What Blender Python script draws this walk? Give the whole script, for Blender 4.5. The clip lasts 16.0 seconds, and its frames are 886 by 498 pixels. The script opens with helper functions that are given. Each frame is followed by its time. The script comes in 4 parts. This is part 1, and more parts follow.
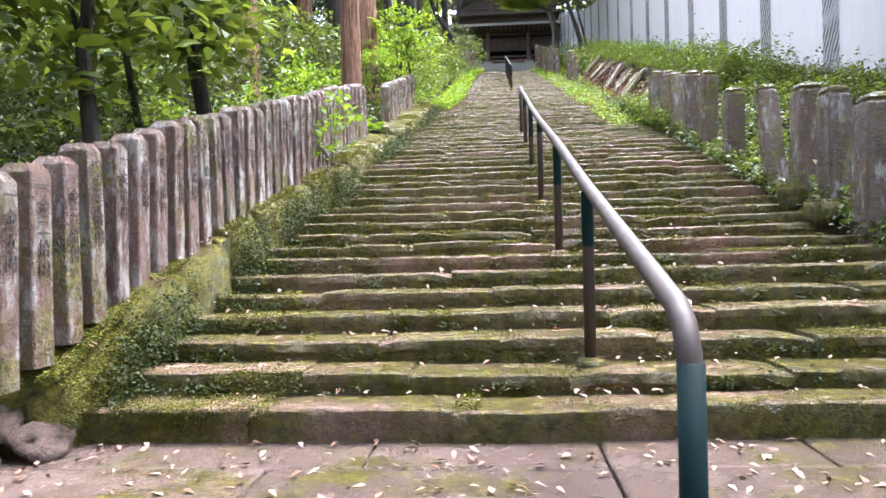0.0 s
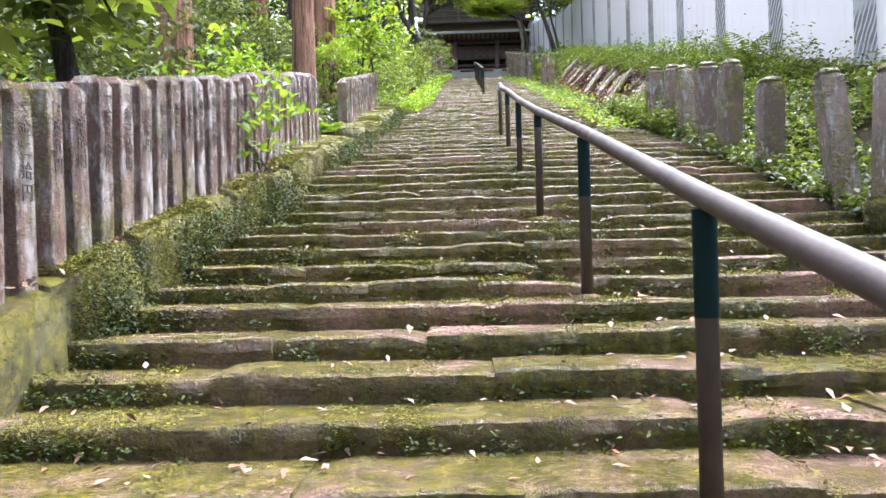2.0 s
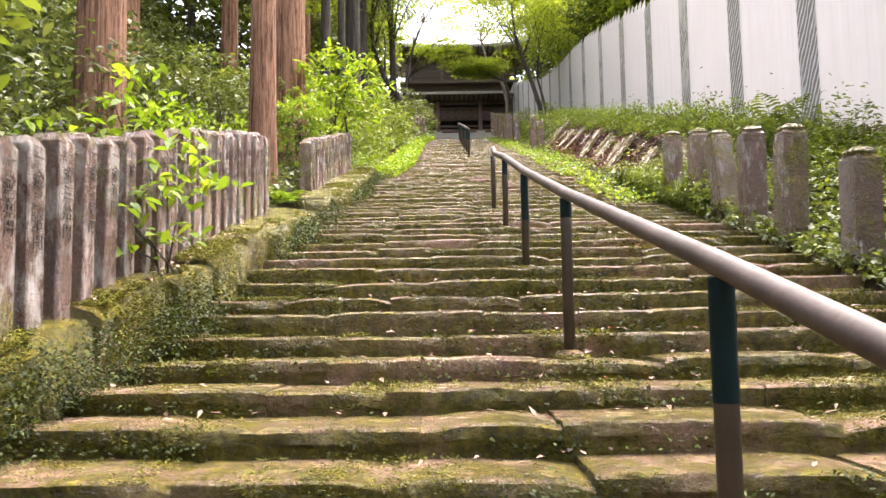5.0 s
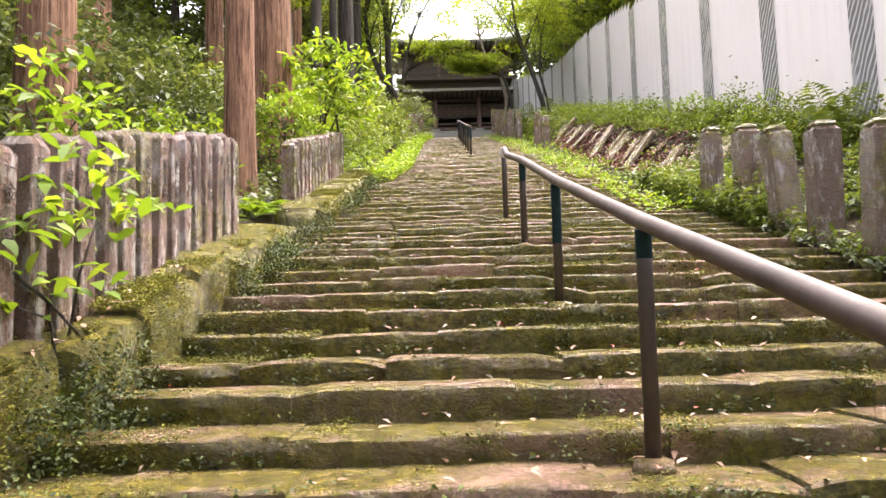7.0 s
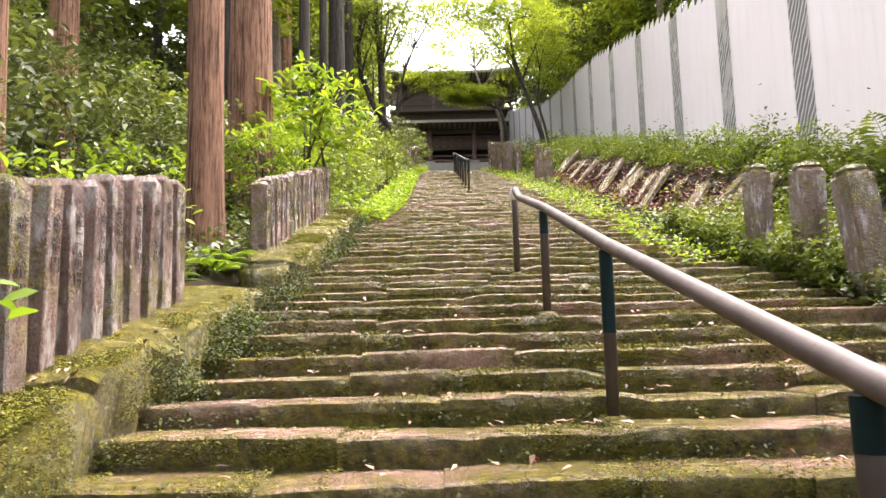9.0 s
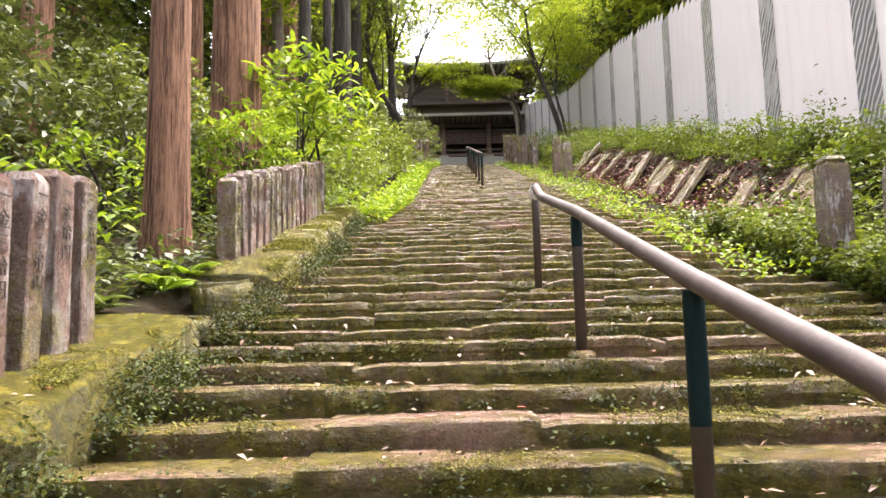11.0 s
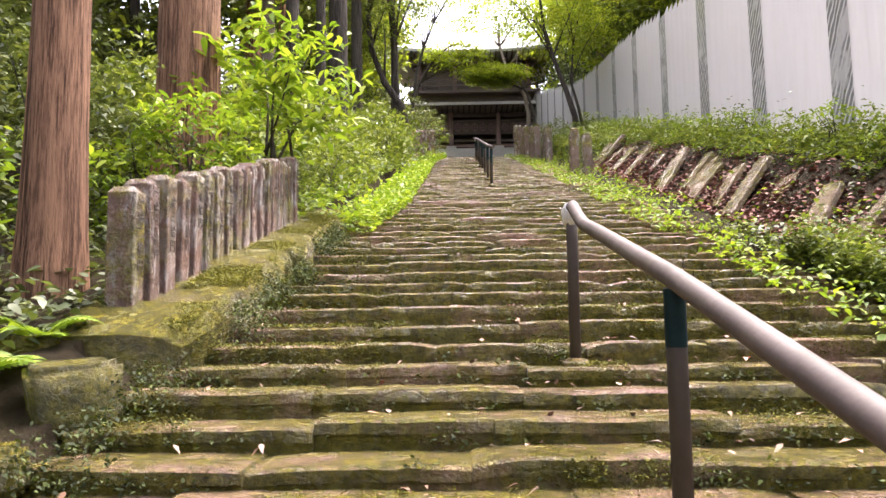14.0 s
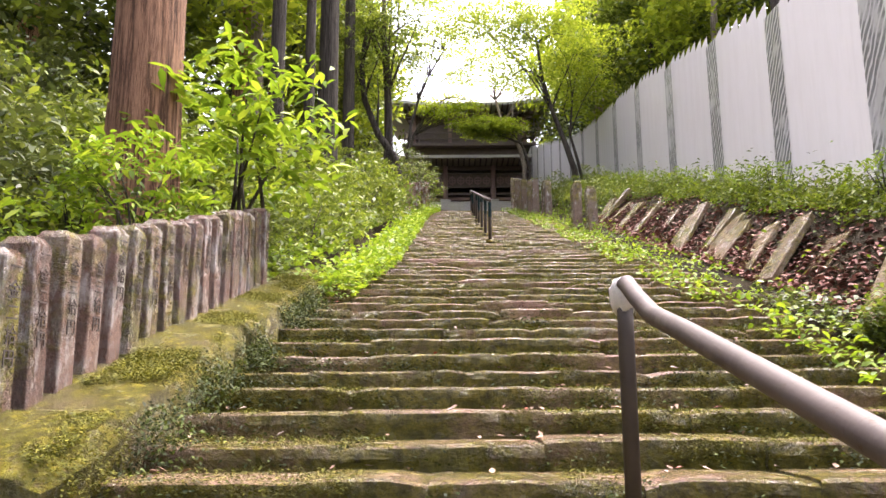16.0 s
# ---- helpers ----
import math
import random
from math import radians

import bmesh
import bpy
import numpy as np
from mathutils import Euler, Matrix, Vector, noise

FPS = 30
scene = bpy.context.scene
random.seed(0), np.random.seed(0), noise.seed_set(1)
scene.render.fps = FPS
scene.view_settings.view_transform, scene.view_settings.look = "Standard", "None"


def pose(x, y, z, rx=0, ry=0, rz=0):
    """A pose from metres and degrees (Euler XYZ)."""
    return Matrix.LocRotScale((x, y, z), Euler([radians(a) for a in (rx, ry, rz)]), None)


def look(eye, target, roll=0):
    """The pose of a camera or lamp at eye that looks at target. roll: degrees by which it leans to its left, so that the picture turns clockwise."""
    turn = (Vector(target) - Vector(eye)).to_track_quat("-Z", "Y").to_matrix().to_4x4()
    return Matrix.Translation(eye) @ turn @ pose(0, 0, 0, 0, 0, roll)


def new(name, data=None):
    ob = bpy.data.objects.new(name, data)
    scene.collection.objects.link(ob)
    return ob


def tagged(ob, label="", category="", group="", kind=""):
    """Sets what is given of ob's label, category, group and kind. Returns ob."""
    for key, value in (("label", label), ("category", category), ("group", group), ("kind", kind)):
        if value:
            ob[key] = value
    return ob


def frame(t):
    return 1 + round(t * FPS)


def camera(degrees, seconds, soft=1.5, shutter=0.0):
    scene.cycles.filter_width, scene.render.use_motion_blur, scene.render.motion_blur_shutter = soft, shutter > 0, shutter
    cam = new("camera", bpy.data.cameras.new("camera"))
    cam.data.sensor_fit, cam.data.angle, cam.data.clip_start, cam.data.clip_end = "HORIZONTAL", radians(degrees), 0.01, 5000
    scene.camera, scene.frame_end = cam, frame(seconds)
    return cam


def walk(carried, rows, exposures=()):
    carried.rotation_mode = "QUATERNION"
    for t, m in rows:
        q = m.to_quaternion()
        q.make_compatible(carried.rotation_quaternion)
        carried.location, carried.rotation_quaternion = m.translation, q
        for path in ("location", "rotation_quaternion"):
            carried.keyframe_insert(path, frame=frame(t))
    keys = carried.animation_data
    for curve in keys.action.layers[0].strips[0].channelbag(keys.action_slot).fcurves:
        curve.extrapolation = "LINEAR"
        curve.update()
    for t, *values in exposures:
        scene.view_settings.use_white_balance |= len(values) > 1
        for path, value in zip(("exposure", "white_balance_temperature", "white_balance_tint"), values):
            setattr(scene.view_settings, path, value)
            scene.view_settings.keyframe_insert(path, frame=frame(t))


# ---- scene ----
cam = camera(61.5, 16.0)
PATH = [
    (0, (0.062, -0.006, 0.816), (-0.09, 1.988, 0.804), -1.4),
    (0.5, (-0.017, 0.504, 0.779), (-0.128, 2.501, 0.748), -1.1),
    (1, (-0.062, 1.041, 0.815), (-0.146, 3.04, 0.803), -1.1),
    (1.5, (-0.118, 1.553, 0.874), (-0.169, 3.553, 0.887), -1.4),
    (2, (-0.107, 2.048, 0.972), (-0.167, 4.047, 0.99), -1.4),
    (2.5, (-0.188, 2.429, 1.042), (-0.256, 4.428, 1.043), -1.4),
    (3, (-0.234, 2.731, 1.14), (-0.297, 4.73, 1.158), -1.3),
    (3.5, (-0.218, 3.08, 1.332), (-0.268, 5.079, 1.379), -1.2),
    (4, (-0.237, 3.426, 1.372), (-0.266, 5.422, 1.487), -1.0),
    (4.5, (-0.208, 3.804, 1.471), (-0.21, 5.798, 1.632), -0.9),
    (4.7, (-0.165, 3.95, 1.486), (-0.169, 5.943, 1.659), -0.8),
    (6.8, (-0.227, 5.373, 1.802), (-0.229, 7.365, 1.974), -1.2),
    (7, (-0.242, 5.545, 1.86), (-0.241, 7.538, 2.027), -1.4),
    (7.5, (-0.225, 5.942, 1.955), (-0.228, 7.936, 2.112), -1.5),
    (8, (-0.27, 6.265, 2.066), (-0.267, 8.256, 2.258), -1.5),
    (8.5, (-0.302, 6.581, 2.177), (-0.29, 8.569, 2.393), -1.5),
    (9, (-0.295, 6.96, 2.278), (-0.275, 8.944, 2.526), -1.4),
    (9.2, (-0.31, 7.084, 2.287), (-0.297, 9.069, 2.534), -1.9),
    (11.3, (-0.145, 8.535, 2.658), (-0.173, 10.521, 2.893), -1.0),
    (11.5, (-0.11, 8.677, 2.707), (-0.142, 10.662, 2.95), -0.8),
    (12, (-0.061, 9.015, 2.759), (-0.108, 11.0, 3.002), -0.7),
    (12.5, (-0.029, 9.334, 2.825), (-0.084, 11.319, 3.06), -0.7),
    (13, (-0.058, 9.654, 2.895), (-0.117, 11.64, 3.119), -0.8),
    (13.5, (-0.13, 10.017, 3.034), (-0.181, 12.005, 3.239), -0.8),
    (14, (-0.108, 10.338, 3.149), (-0.15, 12.326, 3.358), -0.7),
    (14.5, (-0.135, 10.662, 3.219), (-0.165, 12.649, 3.446), -0.5),
    (15, (-0.14, 10.965, 3.272), (-0.161, 12.948, 3.532), -0.2),
    (15.5, (-0.114, 11.271, 3.364), (-0.138, 13.247, 3.675), -0.2),
    (16, (-0.146, 11.621, 3.45), (-0.168, 13.59, 3.799), -0.2),
]
EXPOSURES = [(0.0, 2.9, 5450, 12), (3.8, 2.94, 5450, 12), (4.5, 2.91, 6550, 16), (9.0, 2.88, 6550, 16), (16.0, 2.74, 6400, 19)]
walk(cam, [(t, look(eye, target, roll)) for t, eye, target, roll in PATH], EXPOSURES)

# ---- world and sun ----
world = bpy.data.worlds.new("world")
scene.world = world
world.use_nodes = True
wn = world.node_tree
sky = wn.nodes.new("ShaderNodeTexSky")
sky.sky_type, sky.sun_disc = "NISHITA", False
sky.sun_elevation, sky.sun_rotation = radians(66), radians(46)
sky.air_density, sky.dust_density, sky.ozone_density = 1.0, 4.0, 1.0
wn.nodes["Background"].inputs[1].default_value = 0.15
overcast = wn.nodes.new("ShaderNodeHueSaturation")
overcast.inputs["Saturation"].default_value = 0.35
wn.links.new(sky.outputs[0], overcast.inputs["Color"])
wn.links.new(overcast.outputs[0], wn.nodes["Background"].inputs[0])
sun = new("sun", bpy.data.lights.new("sun", "SUN"))
sun.data.energy, sun.data.angle, sun.data.color = 1.9, radians(35), (1.0, 0.93, 0.8)
sun.matrix_world = look((3.8, 3.6, 12), (0, 0, 0))

# ---- materials ----


class Nodes:
    """Short cuts for a node material."""

    def __init__(self, name):
        self.mat = bpy.data.materials.new(name)
        self.mat.use_nodes = True
        self.t = self.mat.node_tree
        self.b = self.t.nodes["Principled BSDF"]
        self.co = self.t.nodes.new("ShaderNodeNewGeometry").outputs["Position"]

    def add(self, kind, **props):
        n = self.t.nodes.new(kind)
        for key, value in props.items():
            n[key] = value
        return n

    def link(self, a, b):
        self.t.links.new(a, b)

    def noise(self, scale, detail=4.0, rough=0.55, co=None, stretch=None):
        n = self.t.nodes.new("ShaderNodeTexNoise")
        n.inputs["Scale"].default_value, n.inputs["Detail"].default_value, n.inputs["Roughness"].default_value = scale, detail, rough
        src = co or self.co
        if stretch:
            m = self.t.nodes.new("ShaderNodeMapping")
            m.inputs["Scale"].default_value = stretch
            self.link(src, m.inputs["Vector"])
            src = m.outputs[0]
        self.link(src, n.inputs["Vector"])
        return n.outputs["Fac"]

    def ramp(self, fac, stops):
        r = self.t.nodes.new("ShaderNodeValToRGB")
        while len(r.color_ramp.elements) < len(stops):
            r.color_ramp.elements.new(0.5)
        for e, (p, c) in zip(r.color_ramp.elements, stops):
            e.position, e.color = p, (*c, 1.0) if len(c) == 3 else c
        self.link(fac, r.inputs["Fac"])
        return r.outputs["Color"]

    def step(self, fac, lo, hi):
        m = self.t.nodes.new("ShaderNodeMapRange")
        m.inputs["From Min"].default_value, m.inputs["From Max"].default_value = lo, hi
        self.link(fac, m.inputs["Value"])
        return m.outputs["Result"]

    def math(self, op, a, b):
        m = self.t.nodes.new("ShaderNodeMath")
        m.operation, m.use_clamp = op, True
        for v, i in ((a, 0), (b, 1)):
            if isinstance(v, (int, float)):
                m.inputs[i].default_value = v
            else:
                self.link(v, m.inputs[i])
        return m.outputs[0]

    def mix(self, fac, a, b, mode="MIX"):
        m = self.t.nodes.new("ShaderNodeMix")
        m.data_type, m.blend_type = "RGBA", mode
        if isinstance(fac, (int, float)):
            m.inputs[0].default_value = fac
        else:
            self.link(fac, m.inputs[0])
        for v, i in ((a, 6), (b, 7)):
            if isinstance(v, tuple):
                m.inputs[i].default_value = (*v, 1.0)
            else:
                self.link(v, m.inputs[i])
        return m.outputs[2]

    def bump(self, height, strength, distance):
        b = self.t.nodes.new("ShaderNodeBump")
        b.inputs["Strength"].default_value, b.inputs["Distance"].default_value = strength, distance
        self.link(height, b.inputs["Height"])
        self.link(b.outputs[0], self.b.inputs["Normal"])

    def axis(self, out, which):
        s = self.t.nodes.new("ShaderNodeSeparateXYZ")
        self.link(out, s.inputs[0])
        return s.outputs[which]

    def normal_z(self):
        return self.axis(self.t.nodes.new("ShaderNodeNewGeometry").outputs["True Normal"], 2)

    def random(self, island=False):
        if island:
            return self.t.nodes.new("ShaderNodeNewGeometry").outputs["Random Per Island"]
        return self.t.nodes.new("ShaderNodeObjectInfo").outputs["Random"]

    def done(self, colour, rough=0.9, spec=0.3, metal=0.0):
        if isinstance(colour, tuple):
            self.b.inputs["Base Color"].default_value = (*colour, 1.0)
        else:
            self.link(colour, self.b.inputs["Base Color"])
        if isinstance(rough, (int, float)):
            self.b.inputs["Roughness"].default_value = rough
        else:
            self.link(rough, self.b.inputs["Roughness"])
        self.b.inputs["Specular IOR Level"].default_value, self.b.inputs["Metallic"].default_value = spec, metal
        return self.mat


def stone_material(name, dark, light, moss_amount, lichen=0.0, grain=60.0, streak=False, face=False):
    """Weathered stone with moss in patches and, where asked, dark green brown mottling on upright faces and pale
    lichen.
    """
    n = Nodes(name)
    base = n.ramp(n.noise(2.2, 6, 0.65), [(0.3, dark), (0.7, light)])
    base = n.mix(n.step(n.noise(grain, 5, 0.7), 0.35, 0.75), base, tuple(c * 1.5 for c in light), "MIX") if grain else base
    base = n.mix(n.step(n.noise(95, 3, 0.8), 0.55, 0.72), base, tuple(c * 0.5 for c in dark))
    tone = n.step(n.random(), 0.0, 1.0)
    base = n.mix(n.math("MULTIPLY", tone, 0.45), base, tuple(c * 0.75 for c in dark))
    if streak:
        base = n.mix(n.step(n.noise(7, 5, 0.7, stretch=(1, 1, 0.12)), 0.5, 0.75), base, tuple(c * 0.55 for c in dark))
    if lichen:
        base = n.mix(n.math("MULTIPLY", n.step(n.noise(9, 5, 0.7, stretch=(1, 1, 0.35)), 0.62 - lichen * 0.1, 0.66), 0.8), base, (0.5, 0.46, 0.44))
    mask = n.noise(1.3, 8, 0.72)
    fine = n.noise(38, 4, 0.7)
    m = n.math("MULTIPLY", n.step(mask, 0.62 - moss_amount * 0.25, 0.72 - moss_amount * 0.2), n.step(fine, 0.25, 0.55))
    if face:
        # upright faces are mixed towards a dark green brown mottle in patches
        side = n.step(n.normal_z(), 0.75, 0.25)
        mottle = n.math("MULTIPLY", side, n.step(n.noise(0.9, 5, 0.7), 0.36, 0.52))
        base = n.mix(n.math("MULTIPLY", mottle, 0.93), base, n.ramp(n.noise(16, 6, 0.75), [(0.34, (0.016, 0.014, 0.005)), (0.5, (0.085, 0.08, 0.013)), (0.68, (0.25, 0.215, 0.03))]))
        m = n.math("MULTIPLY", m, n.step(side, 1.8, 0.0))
    moss = n.ramp(n.noise(12, 5, 0.7), [(0.3, (0.035, 0.038, 0.006)), (0.5, (0.13, 0.118, 0.014)), (0.72, (0.33, 0.27, 0.03))])
    colour = n.mix(m, base, moss)
    n.bump(n.math("ADD", n.math("ADD", n.math("MULTIPLY", n.noise(22, 9, 0.75), 0.6), n.math("MULTIPLY", n.noise(75, 6, 0.8), 0.25)), n.math("MULTIPLY", m, 0.4)), 1.0, 0.06)
    return n.done(colour, n.step(n.noise(5), 0.2, 1.6), 0.35)


def leaf_material(name, stops, gloss=0.45, through_leaf=0.35):
    n = Nodes(name)
    colour = n.ramp(n.random(True), stops)
    colour = n.mix(n.math("MULTIPLY", n.step(n.noise(0.9, 3), 0.35, 0.7), 0.5), colour, tuple(c * 0.8 for c in stops[0][1]))
    n.done(colour, gloss, 0.25)
    tr = n.t.nodes.new("ShaderNodeBsdfTranslucent")
    n.link(n.mix(1.0, colour, (1.0, 1.0, 0.35), "MULTIPLY"), tr.inputs["Color"])
    mx = n.t.nodes.new("ShaderNodeMixShader")
    mx.inputs[0].default_value = through_leaf
    n.link(n.b.outputs[0], mx.inputs[1])
    n.link(tr.outputs[0], mx.inputs[2])
    n.link(mx.outputs[0], n.t.nodes["Material Output"].inputs["Surface"])
    return n.mat


def bark_material(name, dark, light, strip=26.0):
    """Bark in long upright strips with dark furrows and weathered patches."""
    n = Nodes(name)
    wide = n.noise(strip * 0.4, 5, 0.6, stretch=(1, 1, 0.05))
    fib = n.noise(strip, 7, 0.75, stretch=(1, 1, 0.045))
    hair = n.noise(strip * 4, 4, 0.7, stretch=(1, 1, 0.06))
    mixed = n.math("ADD", n.math("MULTIPLY", fib, 0.55), n.math("ADD", n.math("MULTIPLY", hair, 0.25), n.math("MULTIPLY", wide, 0.2)))
    colour = n.ramp(mixed, [(0.44, dark), (0.5, tuple((a + b) / 2 for a, b in zip(dark, light))), (0.57, light)])
    colour = n.mix(n.math("MULTIPLY", n.step(n.noise(1.3, 5, 0.7), 0.45, 0.7), 0.5), colour, tuple(c * 0.55 for c in light))
    n.bump(mixed, 1.0, 0.12)
    return n.done(colour, 0.9, 0.2)


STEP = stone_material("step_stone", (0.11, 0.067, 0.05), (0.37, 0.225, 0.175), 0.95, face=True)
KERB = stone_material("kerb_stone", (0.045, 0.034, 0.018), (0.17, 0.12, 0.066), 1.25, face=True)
POST = stone_material("pillar_stone", (0.062, 0.034, 0.026), (0.2, 0.115, 0.088), 0.5, 1.25, streak=True)
BOLLARD = stone_material("bollard_stone", (0.058, 0.038, 0.027), (0.21, 0.142, 0.105), 0.5, 0.7, streak=True)
SLAB = stone_material("slab_stone", (0.075, 0.05, 0.034), (0.25, 0.165, 0.11), 0.75, 0.0)
PAVE = stone_material("paving_stone", (0.1, 0.066, 0.054), (0.22, 0.15, 0.125), 0.5)


def soil_material():
    n = Nodes("forest_soil")
    c = n.ramp(n.noise(3, 8, 0.7), [(0.3, (0.018, 0.014, 0.008)), (0.55, (0.05, 0.036, 0.02)), (0.75, (0.06, 0.06, 0.015))])
    n.bump(n.noise(14, 9, 0.75), 1.0, 0.15)
    return n.done(c, 0.95, 0.1)


SOIL = soil_material()
CEDAR = bark_material("cedar_bark", (0.055, 0.026, 0.016), (0.42, 0.225, 0.14))
DARKBARK = bark_material("dark_bark", (0.022, 0.018, 0.015), (0.09, 0.075, 0.062))
PALEBARK = bark_material("pale_bark", (0.12, 0.09, 0.07), (0.34, 0.28, 0.22))
LEAF_DARK = leaf_material("dark_leaves", [(0.0, (0.042, 0.055, 0.027)), (0.6, (0.095, 0.115, 0.05)), (1.0, (0.21, 0.235, 0.11))], 0.42, 0.33)
LEAF_MID = leaf_material("mid_leaves", [(0.0, (0.06, 0.084, 0.022)), (0.6, (0.14, 0.18, 0.04)), (1.0, (0.27, 0.31, 0.08))], 0.5, 0.46)
LEAF_BRIGHT = leaf_material("bright_leaves", [(0.0, (0.1, 0.165, 0.02)), (0.6, (0.205, 0.295, 0.036)), (1.0, (0.35, 0.42, 0.07))], 0.5, 0.46)
LEAF_MAPLE = leaf_material("maple_leaves", [(0.0, (0.14, 0.19, 0.028)), (0.6, (0.27, 0.335, 0.05)), (1.0, (0.42, 0.46, 0.085))], 0.5, 0.6)
WEED = leaf_material("weed_leaves", [(0.0, (0.016, 0.022, 0.007)), (0.6, (0.042, 0.056, 0.013)), (1.0, (0.11, 0.14, 0.03))], 0.75, 0.25)
MOSS = leaf_material("moss_tufts", [(0.0, (0.045, 0.048, 0.008)), (0.5, (0.11, 0.11, 0.014)), (1.0, (0.23, 0.21, 0.026))], 0.9, 0.15)


def plain(name, colour, rough, metal=0.0, vary=0.25, scale=8.0, bump=0.2, spec=0.4):
    n = Nodes(name)
    c = n.mix(n.math("MULTIPLY", n.step(n.noise(scale, 6, 0.7), 0.35, 0.75), vary), colour, tuple(v * 0.35 for v in colour))
    n.bump(n.noise(scale * 10, 5, 0.7), bump, 0.004)
    return n.done(c, rough, spec, metal)


def rail_material():
    """Painted steel pipe: brown grey paint worn to a sheen, with rust and some green blue."""
    n = Nodes("rail_paint")
    c = n.ramp(n.noise(3.0, 6, 0.7), [(0.35, (0.05, 0.036, 0.034)), (0.65, (0.095, 0.072, 0.068))])
    c = n.mix(n.step(n.noise(30, 5, 0.75), 0.6, 0.72), c, (0.06, 0.028, 0.015))
    n.bump(n.noise(50, 4), 0.15, 0.004)
    return n.done(c, n.step(n.noise(9), -0.9, 1.4), 0.3, 0.05)


RAIL = rail_material()
RAILPOST = plain("rail_post_paint", (0.05, 0.038, 0.033), 0.6, 0.15, 0.6)
GREENPAINT = plain("green_paint", (0.003, 0.015, 0.017), 0.55, 0.0, 0.7, spec=0.15)


def sheet_material():
    """White plastic sheet that lets daylight through, with faint upright grime."""
    n = Nodes("white_sheet")
    c = n.mix(n.math("MULTIPLY", n.step(n.noise(5, 5, 0.7, stretch=(1, 1, 0.15)), 0.45, 0.8), 0.4), (0.5, 0.478, 0.49), (0.4, 0.38, 0.37))
    c = n.mix(n.math("MULTIPLY", n.step(n.noise(0.5, 3), 0.4, 0.7), 0.25), c, (0.44, 0.415, 0.4))
    n.done(c, 0.5, 0.3)
    tr = n.t.nodes.new("ShaderNodeBsdfTranslucent")
    n.link(c, tr.inputs["Color"])
    mx = n.t.nodes.new("ShaderNodeMixShader")
    mx.inputs[0].default_value = 0.3
    n.link(n.b.outputs[0], mx.inputs[1])
    n.link(tr.outputs[0], mx.inputs[2])
    n.link(mx.outputs[0], n.t.nodes["Material Output"].inputs["Surface"])
    return n.mat


SHEET = sheet_material()
CLOTH = plain("white_cloth", (0.6, 0.57, 0.54), 0.95, 0.0, 0.4, 40.0, 0.8)
WOOD = plain("old_dark_wood", (0.1, 0.072, 0.062), 0.75, 0.0, 0.5, 6.0, 0.5)
REDWOOD = plain("faded_red_wood", (0.2, 0.125, 0.115), 0.75, 0.0, 0.5, 6.0, 0.5)
ROOF = plain("grey_roof", (0.55, 0.55, 0.55), 0.6, 0.0, 0.4, 2.0, 0.5)
TILE = plain("weathered_thatch", (0.3, 0.26, 0.19), 0.9, 0.0, 0.6, 9.0, 0.8)
FOUND = plain("pale_base_stone", (0.38, 0.35, 0.33), 0.9, 0.0, 0.4, 6.0, 0.5)

# ---- mesh helpers ----


def mesh_of(name, verts, faces, mats, smooth=False, crease=0):
    me = bpy.data.meshes.new(name)
    me.from_pydata([tuple(v) for v in verts], [], [tuple(f) for f in faces])
    for m in mats if isinstance(mats, (list, tuple)) else (mats,):
        me.materials.append(m)
    if smooth:
        me.polygons.foreach_set("use_smooth", [True] * len(me.polygons))
    me.update()
    if crease:
        me.set_sharp_from_angle(angle=radians(crease))
    return me


def soup(name, verts, mat, corners=4):
    """A mesh of many loose faces, each with its own corners: verts is an array (n * corners, 3)."""
    n = len(verts) // corners
    me = bpy.data.meshes.new(name)
    me.vertices.add(n * corners)
    me.vertices.foreach_set("co", np.asarray(verts, dtype=np.float32).ravel())
    me.loops.add(n * corners)
    me.loops.foreach_set("vertex_index", np.arange(n * corners, dtype=np.int32))
    me.polygons.add(n)
    me.polygons.foreach_set("loop_start", np.arange(0, n * corners, corners, dtype=np.int32))
    me.materials.append(mat)
    me.update(calc_edges=True)
    me.validate()
    return me


def bm_part(name, bm, mat, parent=None, label=""):
    me = bpy.data.meshes.new(name)
    bm.to_mesh(me)
    bm.free()
    me.materials.append(mat)
    ob = new(name, me)
    if parent:
        ob.parent = parent
    if label:
        ob["label"] = label
    return ob


def put(name, me, parent=None, label="", place=None):
    ob = new(name, me)
    if parent:
        ob.parent = parent
    if place is not None:
        ob.matrix_basis = place
    if label:
        ob["label"] = label
    return ob


def thing(name, label, category, at=(0, 0, 0), group="", kind=""):
    ob = new(name)
    ob.location = at
    return tagged(ob, label, category, group, kind)


def wob(x, y, z, scale=1.0):
    return noise.noise((x * scale, y * scale, z * scale))


def box_bm(sx, sy, sz, bevel=0.01, at=(0, 0, 0), seg=1):
    """A bevelled box that stands on at."""
    bm = bmesh.new()
    bmesh.ops.create_cube(bm, size=1.0, matrix=Matrix.Translation((at[0], at[1], at[2] + sz / 2)) @ Matrix.Diagonal((sx, sy, sz, 1)))
    if bevel:
        bmesh.ops.bevel(bm, geom=bm.edges[:], offset=bevel, segments=seg, affect="EDGES")
    return bm


